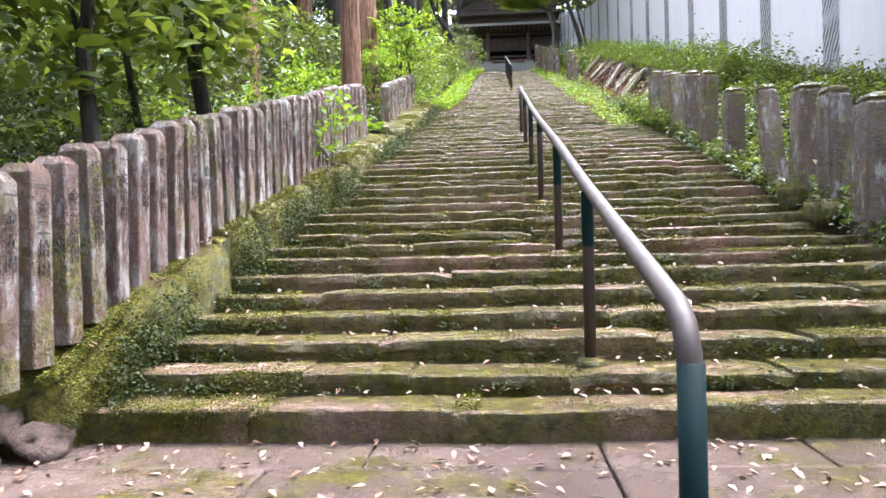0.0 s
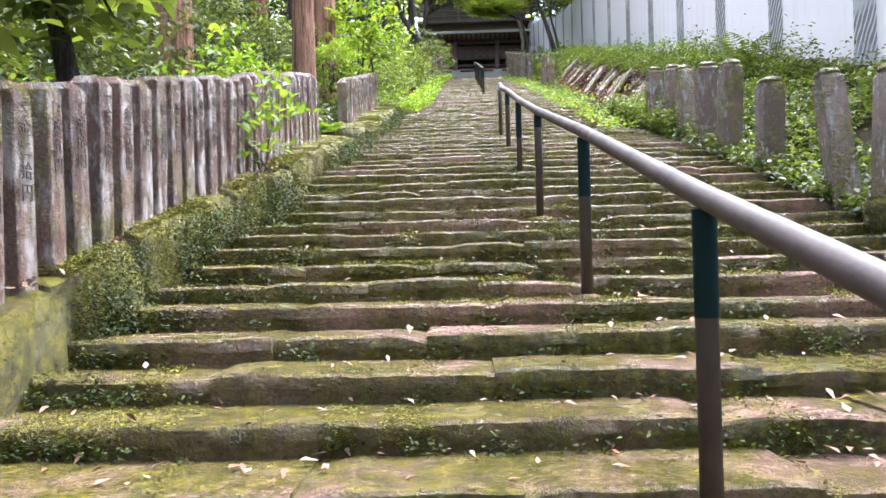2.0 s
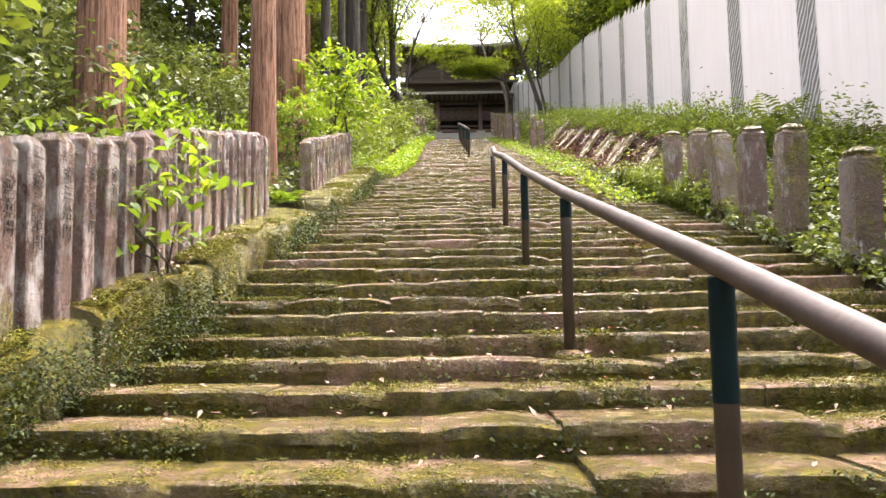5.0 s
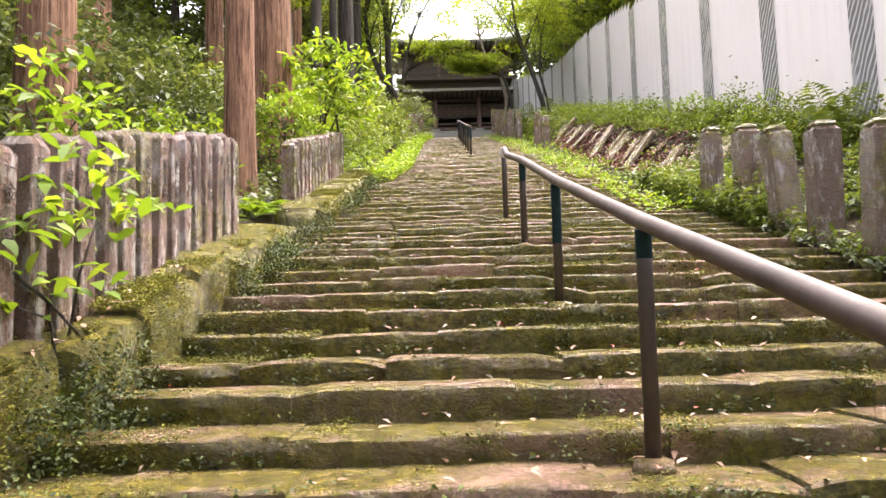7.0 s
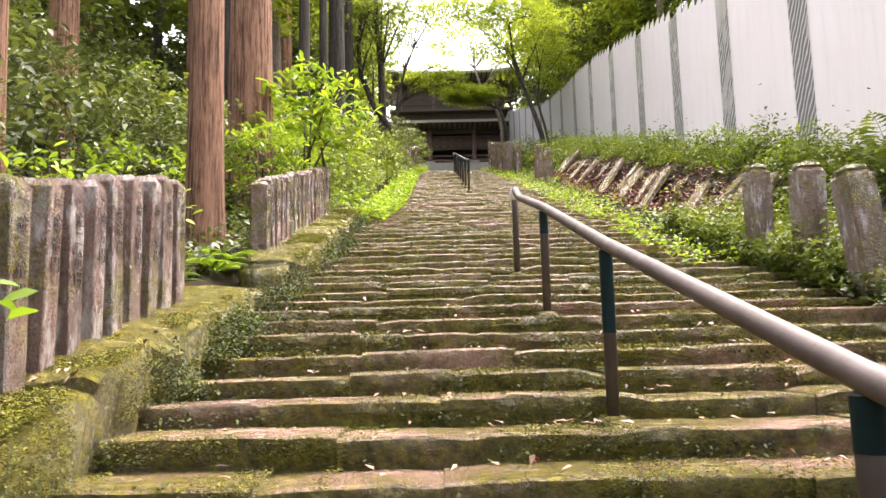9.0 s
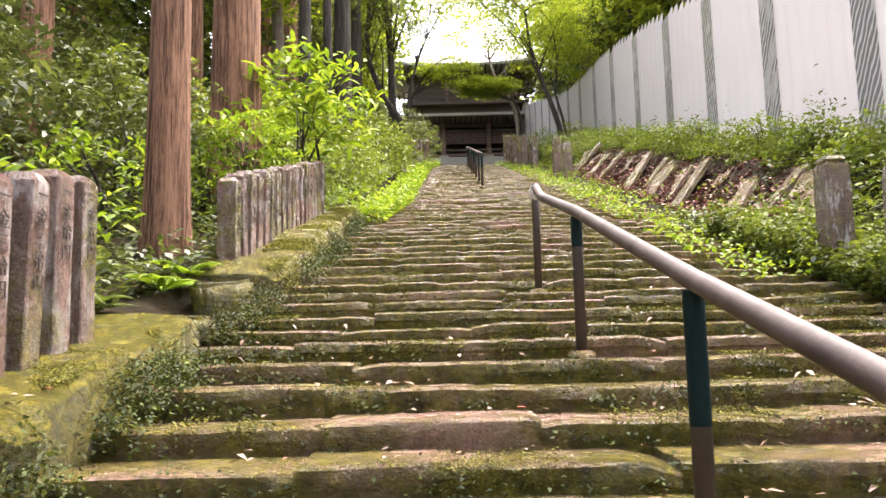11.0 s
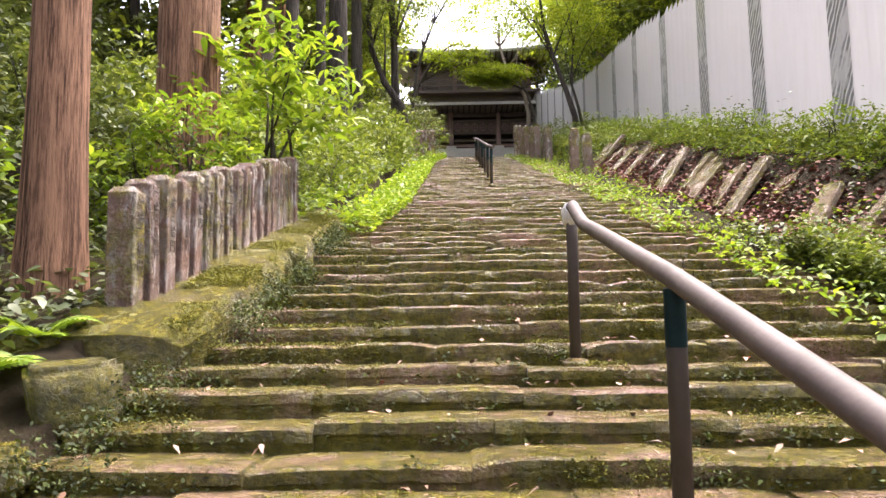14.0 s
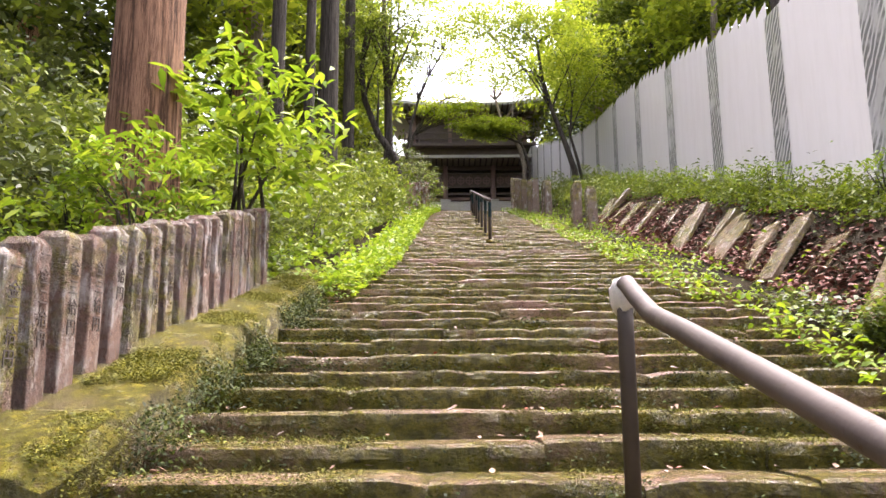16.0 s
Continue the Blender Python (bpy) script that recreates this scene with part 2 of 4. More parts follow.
def tube(points, radii, sides=10, cap=True):
    """Vertices and faces of a bent pipe or trunk through the points."""
    pts = [Vector(p) for p in points]
    verts, faces = [], []
    side = Vector((1, 0, 0))
    for i, p in enumerate(pts):
        d = (pts[min(i + 1, len(pts) - 1)] - pts[max(i - 1, 0)]).normalized()
        u = (side - d * side.dot(d))
        u = u.normalized() if u.length > 0.05 else d.orthogonal().normalized()
        w = d.cross(u)
        r = radii[i] if isinstance(radii, (list, tuple)) else radii
        for k in range(sides):
            a = 2 * math.pi * k / sides
            verts.append(p + (u * math.cos(a) + w * math.sin(a)) * r)
    for i in range(len(pts) - 1):
        for k in range(sides):
            a, b = i * sides + k, i * sides + (k + 1) % sides
            faces.append((a, b, b + sides, a + sides))
    if cap:
        faces.append(tuple(range(sides - 1, -1, -1)))
        faces.append(tuple((len(pts) - 1) * sides + k for k in range(sides)))
    return verts, faces


# ---- the lie of the land ----
NOSES = [(3.52, 0.05), (3.85, 0.157), (5.93, 0.72), (8.13, 1.26), (10.28, 1.88), (12.36, 2.46), (14.33, 2.94), (25.2, 5.96), (37.0, 9.2), (39.6, 9.9)]


def slope_z(y):
    """Height of the stair's nose line, and of the hill beside it."""
    if y < 3.52:
        return 0.05 - 0.28 * (3.52 - max(y, -30.0))
    if y > 39.6:
        return 9.9 + 0.225 * (min(y, 61.0) - 39.6) + 0.25 * max(0.0, min(y, 160.0) - 78.0)
    return float(np.interp(y, [p[0] for p in NOSES], [p[1] for p in NOSES]))


LANDING = -0.12
STEPS = [(3.52, 0.05), (3.85, 0.157)]
for (ya, za), (yb, zb), n in zip(NOSES[1:], NOSES[2:], (5, 5, 5, 5, 5, 26, 28, 6)):
    STEPS += [(ya + (yb - ya) * i / n, za + (zb - za) * i / n) for i in range(1, n + 1)]


def left_edge(y):
    return float(np.interp(y, (3, 7.5, 9.5, 13, 14.6, 19.5, 22, 36, 39.6, 45), (-1.98, -1.97, -1.78, -1.74, -1.58, -1.6, -1.35, -1.3, -0.95, -1.6)))


def kerb_rise(y):
    """How far the top of the left kerb lies above the nose line."""
    return float(np.interp(y, (3.5, 4.4, 8, 10.5, 12.2, 13.5, 15, 19.5), (0.24, 0.32, 0.33, 0.27, 0.17, 0.17, 0.21, 0.17)))


def right_edge(y):
    return float(np.interp(y, (3, 14, 27, 36, 39.6, 45), (2.9, 2.85, 2.65, 2.5, 2.25, 3.6)))


FENCE_LINE = [(4.0, 5.45), (15.0, 5.42), (40.0, 5.4), (64.0, 5.36)]


def fence_x(y):
    return float(np.interp(y, [p[0] for p in FENCE_LINE], [p[1] for p in FENCE_LINE]))


def ground_z(x, y):
    z = slope_z(y)
    rough = 0.1 * wob(x, y, 0, 0.7) + 0.05 * wob(x, y, 3, 2.3)
    lo, hi = left_edge(y), right_edge(y)
    if y > 66:
        return z - 0.03 + (0.25 * max(0, abs(x - 1) - 9))
    if 12.5 < y < 14.4 and lo - 0.5 < x < lo - 0.1:
        return z + 0.02 + 0.5 * rough
    if x < lo - 0.45:
        d = lo - 0.45 - x
        return z + 0.15 + 0.06 * min(d, 12) + 0.5 * max(0, d - 6) * 0.25 + rough * min(1, d)
    if x > hi + 0.15:
        d = x - hi - 0.15
        w = max(0.5, fence_x(y) - hi - 0.15)
        top = 1.0 * min(1.0, (66 - y) / 4)
        s = min(1.0, d / w)
        steep = min(1.0, max(0.0, (y - 14.0) / 2.5)) * (1.0 if y < 30 else max(0.0, 1 - (y - 30) / 3))
        gentle = top * (0.35 * s + 0.65 * s * s * (3 - 2 * s))
        e = min(1.0, max(0.0, (x - 3.4) / 0.85))
        cut = 0.12 * min(1.0, d / 0.5) + 0.68 * e + (top - 0.8) * max(0.0, (x - 4.25) / max(0.3, fence_x(y) - 4.25) if x < fence_x(y) else 1.0)
        return z - 0.02 + gentle * (1 - steep) + cut * steep + 0.35 * max(0, d - w) + rough * min(1, d * 1.5)
    return z - (0.5 if y < 40 else 0.03)


def terrain():
    xs = np.concatenate([np.linspace(-160, -24, 14), np.arange(-22, -6, 1.0), np.arange(-6, -2.6, 0.3), np.array([-2.45, -2.3, -2.15, -2.0, -1.86, -1.7, 0.5, 2.4, 2.7, 2.95]), np.arange(3.05, 6.2, 0.2), np.arange(6.5, 22, 1.2), np.linspace(24, 160, 14)])
    ys = np.concatenate([np.linspace(-160, -12, 10), np.arange(-10, 2, 1.0), np.arange(2, 40, 0.35), np.arange(40, 66, 0.8), np.linspace(66, 220, 16)])
    verts = [(x, y, ground_z(x, y)) for y in ys for x in xs]
    w = len(xs)
    faces = [(j * w + i, j * w + i + 1, (j + 1) * w + i + 1, (j + 1) * w + i) for j in range(len(ys) - 1) for i in range(w - 1)]
    tagged(put("ground", mesh_of("ground", verts, faces, SOIL, True)), "dark forest soil sloping up beside the stone stairs", "ground", kind="structure")


terrain()

# ---- stairs ----


def stone_mesh(x0, x1, y, z, depth, height, seed, mat, wear=1.0):
    """One worn step stone from x0 to x1: its nose at y, its top at z."""
    rnd = random.Random(seed)
    n = max(4, int((x1 - x0) / 0.075))
    chip_a, chip_b = (rnd.uniform(0.0, 0.035) if rnd.random() < 0.35 else 0.0 for _ in range(2))
    lift, back = rnd.uniform(-0.017, 0.015), rnd.uniform(-0.025, 0.025)
    prof = [(depth, -0.012), (0.24, -0.004), (0.1, 0.0), (0.012, -0.001), (0.001, -0.014), (0.0, -0.06), (0.01, -height * 0.75), (0.014, -height - 0.06)]
    verts, faces = [], []
    m = len(prof)
    for i in range(n + 1):
        x = x0 + 0.001 + (x1 - x0 - 0.002) * i / n
        end = 0.005 if i in (0, n) else 0.0
        dip = wear * (0.011 * wob(x, y, seed * 0.37, 1.6) + 0.006 * wob(x, y * 3, 7.7, 5.0) + 0.006 * wob(x, y, 2.2, 15.0))
        dip -= chip_a * max(0.0, 1 - (x - x0) / 0.14) + chip_b * max(0.0, 1 - (x1 - x) / 0.14) + 0.04 * max(0.0, wob(x, y, 8.8, 2.6) - 0.45)
        for j, (dy, dz) in enumerate(prof):
            k = max(0.75, 1 - dy / 0.6)
            out = wear * (0.028 * wob(x, z * 9, 1.3, 1.3) + 0.012 * wob(x, dz * 8 + y, 4.1, 8.0)) * (1 if j > 1 else 0.3)
            verts.append((x, y + back + dy + end * (1 if j > 2 else 0) + out, z + lift + dz + (dip * k if j < 6 else 0) - end * (1 if 0 < j < 5 else 0)))
    for i in range(n):
        for j in range(m - 1):
            a = i * m + j
            faces.append((a, a + 1, a + m + 1, a + m))
    faces.append(tuple(range(m)))
    faces.append(tuple(n * m + j for j in range(m - 1, -1, -1)))
    return verts, faces


def stairs():
    root = thing("stone_stairs", "long flight of worn mossy stone steps climbing the hill", "stairs", kind="structure")
    far_v, far_f = [], []
    seed, made = 0, 0
    rnd = random.Random(5)
    for k, (y, z) in enumerate(STEPS):
        depth = (STEPS[k + 1][0] if k + 1 < len(STEPS) else y + 1.2) - y + 0.1
        height = z - (STEPS[k - 1][1] if k else LANDING)
        x, end = left_edge(y) - 0.12, right_edge(y) + 0.25
        while x < end - 0.02:
            w = rnd.uniform(0.55, 1.15)
            x1 = end if end - x - w < 0.45 else x + w
            v, f = stone_mesh(x, x1, y, z, depth, height, seed, STEP)
            seed += 1
            if made < 300:
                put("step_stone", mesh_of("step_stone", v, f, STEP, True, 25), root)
                made += 1
            else:
                o = len(far_v)
                far_v += v
                far_f += [tuple(i + o for i in q) for q in f]
            x = x1
    tagged(put("far_step_stones", mesh_of("far_step_stones", far_v, far_f, STEP, True, 25), root), kind="stuff")


stairs()


def landing():
    """Paving before the first step, and the steps that lead down from it."""
    root = thing("pavement", "pale worn paving slabs strewn with leaves before the stairs", "paving", kind="structure")
    rnd = random.Random(11)
    for y0, y1 in ((1.75, 2.66), (2.67, 3.1), (3.11, 3.6)):
        x = -2.9
        while x < 3.4:
            w = rnd.uniform(0.9, 1.7)
            bm = box_bm(w - 0.012, y1 - y0 - 0.012, 0.25, 0.012, (x + w / 2, (y0 + y1) / 2, LANDING - 0.25 + rnd.uniform(-0.008, 0.006)))
            bm_part("paving_slab", bm, PAVE, root)
            x += w
    for i in range(8):
        x = -2.9
        while x < 3.3:
            w = rnd.uniform(0.9, 1.6)
            v, f = stone_mesh(x, x + w, 1.35 - 0.4 * i, LANDING - 0.12 * (i + 1), 0.5, 0.12, 900 + i, STEP)
            put("step_stone", mesh_of("step_stone", v, f, STEP, True, 25), root)
            x += w


landing()

# ---- left kerb ----


def kerb():
    root = thing("kerb_wall", "low mossy stone kerb running up beside the steps", "kerb", kind="structure")
    rnd = random.Random(21)
    y = 3.3
    while y < 19.6:
        w = rnd.uniform(0.55, 1.1)
        if 12.5 < y < 14.35:
            y = 14.35
        x0, x1 = -2.42, left_edge(y) + 0.02
        n, rows = max(5, int(w / 0.07)), 9
        prof = [(x1 + 0.0, -0.6), (x1 + 0.01, -0.3), (x1 - 0.005, -0.1), (x1 - 0.03, -0.02), (x1 - 0.1, 0.0), (x1 - 0.35, 0.005), (x0 + 0.05, 0.0), (x0, -0.04), (x0 - 0.01, -0.6)]
        verts, faces = [], []
        seed, lift, push = rnd.random() * 50, rnd.uniform(-0.03, 0.03), rnd.uniform(-0.03, 0.03)
        for i in range(n + 1):
            yy = y + 0.006 + (w - 0.012) * i / n
            zz = slope_z(yy) + kerb_rise(yy) + lift
            e = (0.02 if i in (0, n) else 0) + 0.16 * max(0.0, 1 - (yy - 3.3) / 0.45) + 0.06 * max(0.0, wob(yy, seed, 2.0, 1.9) - 0.2)
            for j, (px, dz) in enumerate(prof):
                b = 0.08 * wob(yy, dz * 4, seed, 2.5) + 0.05 * wob(yy, dz * 6, px, 9.0)
                verts.append((px + push * (1 if j < 6 else 0) + b - (e if j < 5 else 0), yy, zz + dz + (0.035 * wob(px, yy, seed, 3.0) + 0.02 * wob(px, yy, seed, 9.0) if j > 2 else 0) - (e if 2 < j < 8 else 0)))
        for i in range(n):
            for j in range(rows - 1):
                a = i * rows + j
                faces.append((a, a + rows, a + rows + 1, a + 1))
        faces.append(tuple(range(rows)))
        faces.append(tuple(n * rows + j for j in range(rows - 1, -1, -1)))
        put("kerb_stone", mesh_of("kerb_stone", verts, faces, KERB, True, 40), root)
        y += w


kerb()

# ---- stone fence ----


def pillar_mesh(w, d, h, seed, mat):
    """A square stone pillar with a chamfered flat head, a little worn."""
    rnd = random.Random(seed)
    rings = [(0, 1.0), (h * 0.25, 1.0), (h * 0.5, 0.99), (h * 0.75, 1.0), (h - 0.045, 0.985), (h - 0.01, 0.74), (h, 0.66)]
    c = 0.09
    base = [(-1 + c, -1), (1 - c, -1), (1, -1 + c), (1, 1 - c), (1 - c, 1), (-1 + c, 1), (-1, 1 - c), (-1, -1 + c)]
    verts, faces = [], []
    for z, s in rings:
        for px, py in base:
            b = 1 + 0.05 * wob(px + seed, py, z * 5, 1.7)
            verts.append((px * d / 2 * s * b, py * w / 2 * s * b, z))
    for i in range(len(rings) - 1):
        for k in range(8):
            a, e = i * 8 + k, i * 8 + (k + 1) % 8
            faces.append((a, e, e + 8, a + 8))
    faces.append(tuple((len(rings) - 1) * 8 + k for k in range(8)))
    return mesh_of("pillar", verts, faces, mat)


def stone_fence(y0, y1, step, x0, x1, height, label, seed):
    root = thing("stone_fence", label, "stone fence")
    rnd = random.Random(seed)
    meshes = [pillar_mesh(0.148, 0.18, 1.0, seed + i, POST) for i in range(6)]
    y, i = y0, 0
    while y < y1:
        s = (y - y0) / (y1 - y0)
        ob = put("pillar", rnd.choice(meshes), root)
        z = slope_z(y) + max(kerb_rise(y), 0.34 if y < 5 else 0.0) - 0.06
        h = height + rnd.uniform(-0.02, 0.02)
        ob.matrix_basis = pose(x0 + (x1 - x0) * s, y, z, rnd.uniform(-0.8, 0.8), rnd.uniform(-1.2, 1.2), rnd.uniform(-3, 3)) @ Matrix.Diagonal((1, rnd.uniform(0.9, 1.08), h + 0.06, 1))
        y += step * rnd.uniform(0.96, 1.04)
        i += 1
    return root


stone_fence(2.85, 12.32, 0.252, -2.18, -2.17, 0.9, "row of tall inscribed stone pillars standing on the mossy kerb", 31)
stone_fence(14.85, 19.2, 0.25, -2.16, -2.13, 0.76, "short row of reddish inscribed stone pillars on the kerb", 47)
stone_fence(36.2, 39.9, 0.33, -1.85, -1.05, 0.95, "far row of pale stone pillars near the gate", 53)

# ---- right bollards ----


def bollard(y, x, base, top, w, tilt, seed):
    root = thing("stone_bollard", "weathered lichen-stained stone post in ivy beside the steps", "stone post", (x, y, base - 0.15), "posts beside the steps")
    me = pillar_mesh(w * 0.78, w * 0.78, top - base + 0.15, seed, BOLLARD)
    ob = put("post_shaft", me, root)
    ob.matrix_basis = pose(0, 0, 0, tilt, tilt * 0.7, seed * 7 % 11 - 5)
    h, r = top - base + 0.14, w * 0.34
    v, f = [], []
    for k, (q, z) in enumerate(((0.92, 0.0), (1.0, 0.02), (0.9, 0.045), (0.5, 0.065))):
        for c in range(12):
            a = 2 * math.pi * (c + 0.5) / 12
            m = r * q * (1 + 0.08 * wob(math.cos(a), math.sin(a), k + seed)) / max(abs(math.cos(a)), abs(math.sin(a))) ** 0.7
            v.append((m * math.cos(a), m * math.sin(a), h + z))
    for k in range(3):
        for c in range(12):
            p, e = k * 12 + c, k * 12 + (c + 1) % 12
            f.append((p, e, e + 12, p + 12))
    f.append(tuple(36 + c for c in range(12)))
    head = put("post_head", mesh_of("post_head", v, f, KERB, True, 40), root, "mossy rounded head of the post")
    head.matrix_basis = ob.matrix_basis
    return root


for i, (y, base, top, w, tilt) in enumerate([(6.33, 0.74, 1.91, 0.4, 1), (7.04, 1.0, 2.12, 0.3, -1), (7.79, 1.2, 2.3, 0.32, 2), (8.47, 1.35, 2.47, 0.27, -6), (10.05, 1.9, 2.73, 0.3, 1), (11.25, 2.2, 3.22, 0.31, 2), (12.1, 2.42, 3.42, 0.31, 1), (12.75, 2.6, 3.57, 0.31, -5), (13.73, 2.8, 3.8, 0.31, 1), (14.75, 3.08, 4.03, 0.28, 0)]):
    bollard(y, 3.15, base, top, w, tilt, 60 + i)
for i, (y, x, h) in enumerate([(27.8, 3.0, 1.0), (29.6, 2.95, 1.1), (30.3, 3.05, 1.0), (34.0, 2.85, 1.15), (34.9, 2.85, 1.1), (36.4, 2.75, 1.2), (37.2, 2.65, 1.15), (38.0, 2.55, 1.2), (38.7, 2.5, 1.15), (39.3, 2.4, 1.2), (39.9, 2.3, 1.25)]):
    bollard(y, x, slope_z(y) + 0.05, slope_z(y) + h, 0.29 if i < 6 else 0.25, (i * 5 % 7 - 3) * 0.8, 80 + i)

# ---- handrails ----


def handrail(x, posts, curve_down, label, tops, cloth=True):
    root = thing("handrail", label, "handrail")
    pts = []
    if curve_down:
        y, z = posts[0]
        top = tops[0]
        pts += [(x, y, z - 0.3), (x, y, top - 0.22), (x, y + 0.015, top - 0.12), (x, y + 0.06, top - 0.05), (x, y + 0.14, top - 0.005)]
    else:
        pts += [(x, posts[0][0] - 0.04, tops[0])]
    for (y, z), t in zip(posts[1:], tops[1:]):
        pts.append((x, y, t))
    y, z = posts[-1]
    slant = (tops[-1] - tops[-2]) / (y - posts[-2][0])
    pts[-1] = (x, y - 0.75, tops[-1] - 0.75 * slant - 0.035)
    pts += [(x, y - 0.4, tops[-1] - 0.4 * slant - 0.05), (x, y - 0.2, tops[-1] - 0.2 * slant - 0.025), (x, y - 0.05, tops[-1] - 0.008)]
    pts += [(x, y + 0.04, tops[-1] - 0.01), (x, y + 0.09, tops[-1] - 0.05)]
    v, f = tube(pts, 0.034, 14)
    put("top_rail", mesh_of("top_rail", v, f, RAIL, True), root, "brown grey pipe worn to a sheen")
    rnd = random.Random(3)
    for i, ((y, z), t) in enumerate(zip(posts, tops)):
        if curve_down and i == 0:
            v, f = tube([(x, y, z - 0.3), (x, y, t - 0.14)], 0.0365, 14)
            put("rail_post", mesh_of("rail_post", v, f, GREENPAINT, True), root, "dark green painted post")
            continue
        v, f = tube([(x, y, z - 0.12), (x, y, t - 0.2), (x, y, t - 0.03)], [0.032, 0.032, 0.033], 12)
        post = put("rail_post", mesh_of("rail_post", v, f, RAILPOST, True), root)
        if rnd.random() < 0.8:
            v, f = tube([(x, y, t - rnd.uniform(0.12, 0.5)), (x, y, t - 0.035)], 0.0335, 12, False)
            put("green_band", mesh_of("green_band", v, f, GREENPAINT, True), post, "green painted top of the post")
        v, f = tube([(x, y, z - 0.02), (x, y, z + 0.015), (x, y, z + 0.03)], [0.085, 0.075, 0.04], 12)
        put("mortar_collar", mesh_of("mortar_collar", v, f, STEP, True), post)
    if cloth:
        y, t = posts[-1][0], tops[-1]
        bm = bmesh.new()
        bmesh.ops.create_icosphere(bm, subdivisions=3, radius=1.0)
        for q in bm.verts:
            c = q.co
            k = 1 + 0.25 * wob(c.x, c.y, c.z, 3.5)
            q.co = Vector((x + c.x * 0.05 * k, y + 0.03 + c.y * 0.08 * k, t - 0.035 + c.z * 0.065 * k - (0.03 if c.z < 0 else 0)))
        for fc in bm.faces:
            fc.smooth = True
        bm_part("cloth_wrap", bm, CLOTH, root, "grubby white cloth tied over the rail end")


RAIL_POSTS = [(1.93, -0.12), (4.08, 0.157), (6.06, 0.72), (8.43, 1.26), (10.59, 1.88), (12.6, 2.46), (14.57, 2.94)]
handrail(0.54, RAIL_POSTS, True, "long pipe handrail with worn brown paint dividing the steps", [0.64, 1.115, 1.62, 2.19, 2.74, 3.29, 3.83])
FAR_POSTS = [(38.2 - 1.8 * i, slope_z(38.2 - 1.8 * i)) for i in range(7, -1, -1)]
handrail(0.6, FAR_POSTS, False, "far pipe handrail on the upper steps", [z + 0.8 for y, z in FAR_POSTS])

# ---- white sheet fence ----
STRIP_AT = [6.7, 9.5, 12.35, 15.2, 17.93, 20.8, 23.65, 26.55, 29.6, 32.7, 35.7, 38.7, 41.7, 44.8, 47.9, 51.0, 54.1, 57.2, 60.3, 63.6]


def strip_material():
    """Clear plastic with a woven net that shows as pale slanted threads."""
    n = Nodes("net_strip")
    w = n.t.nodes.new("ShaderNodeTexWave")
    w.bands_direction = "DIAGONAL"
    w.inputs["Scale"].default_value, w.inputs["Distortion"].default_value = 3.2, 2.5
    m = n.t.nodes.new("ShaderNodeMapping")
    m.inputs["Scale"].default_value = (1.0, 1.6, 1.0)
    n.link(n.co, m.inputs["Vector"])
    n.link(m.outputs[0], w.inputs["Vector"])
    c = n.ramp(w.outputs["Fac"], [(0.6, (0.2, 0.195, 0.2)), (0.8, (0.55, 0.53, 0.54))])
    c = n.mix(n.step(n.noise(1.6, 4), 0.52, 0.62), c, (0.46, 0.44, 0.45))
    return n.done(c, 0.25, 0.5)


STRIP = strip_material()


def fence_bottom(y):
    return slope_z(y) + 1.04


def fence_top(y):
    return slope_z(y) + float(np.interp(y, (3, 28.3, 31.7, 35.2, 38.6, 41, 45.5, 53.8, 63.6), (4.25, 4.25, 4.15, 3.92, 3.5, 3.38, 3.38, 4.05, 4.7)))


def sheet_fence():
    root = thing("sheet_fence", "tall white corrugated sheet fence with netted strips on the bank", "fence")
    rnd = random.Random(8)
    for a, b in zip(STRIP_AT, STRIP_AT[1:]):
        a2, n = a + 0.2, max(5, int((b - a) / 0.42))
        for i in range(n):
            ya, yb = a2 + (b - 0.2 - a2) * i / n, a2 + (b - 0.2 - a2) * (i + 1) / n
            top, bot = fence_top((ya + yb) / 2) + rnd.uniform(-0.02, 0.03), fence_bottom(yb) - rnd.uniform(0.0, 0.05)
            tilt = 1.1 * (fence_top(yb) - fence_top(ya))
            verts, faces = [], []
            for k in range(7):
                s = k / 6
                y = ya + (yb - ya) * s
                x = fence_x(y) - (0.0, 0.0, 0.006, 0.006, 0.006, 0.0, 0.0)[k]
                verts += [(x, y, bot), (x, y, top + tilt * (1 - s))]
            for k in range(6):
                p = 2 * k
                faces.append((p, p + 1, p + 3, p + 2))
            put("white_sheet", mesh_of("white_sheet", verts, faces, SHEET), root)
        for y in (a,):
            bm = bmesh.new()
            za, zb = fence_bottom(y) - 0.1, fence_top(y) - 0.06
            vs = []
            for k in range(7):
                yy = y - 0.29 + 0.58 * k / 6
                vs.append([bm.verts.new((fence_x(yy) - 0.012 + 0.004 * math.sin(k * 2.1), yy, z)) for z in (za, (za + zb) / 2, zb)])
            for p, q in zip(vs, vs[1:]):
                bm.faces.new((p[0], p[1], q[1], q[0]))
                bm.faces.new((p[1], p[2], q[2], q[1]))
            bm_part("net_strip", bm, STRIP, root, "dull clear strip with a woven net")
        v, f = tube([(fence_x(b) + 0.09, b, fence_bottom(b) - 0.4), (fence_x(b) + 0.09, b, fence_top(b) - 0.15)], 0.024, 8)
        put("scaffold_pole", mesh_of("scaffold_pole", v, f, RAILPOST, True), root)


sheet_fence()

# ---- slabs leaning on the bank ----


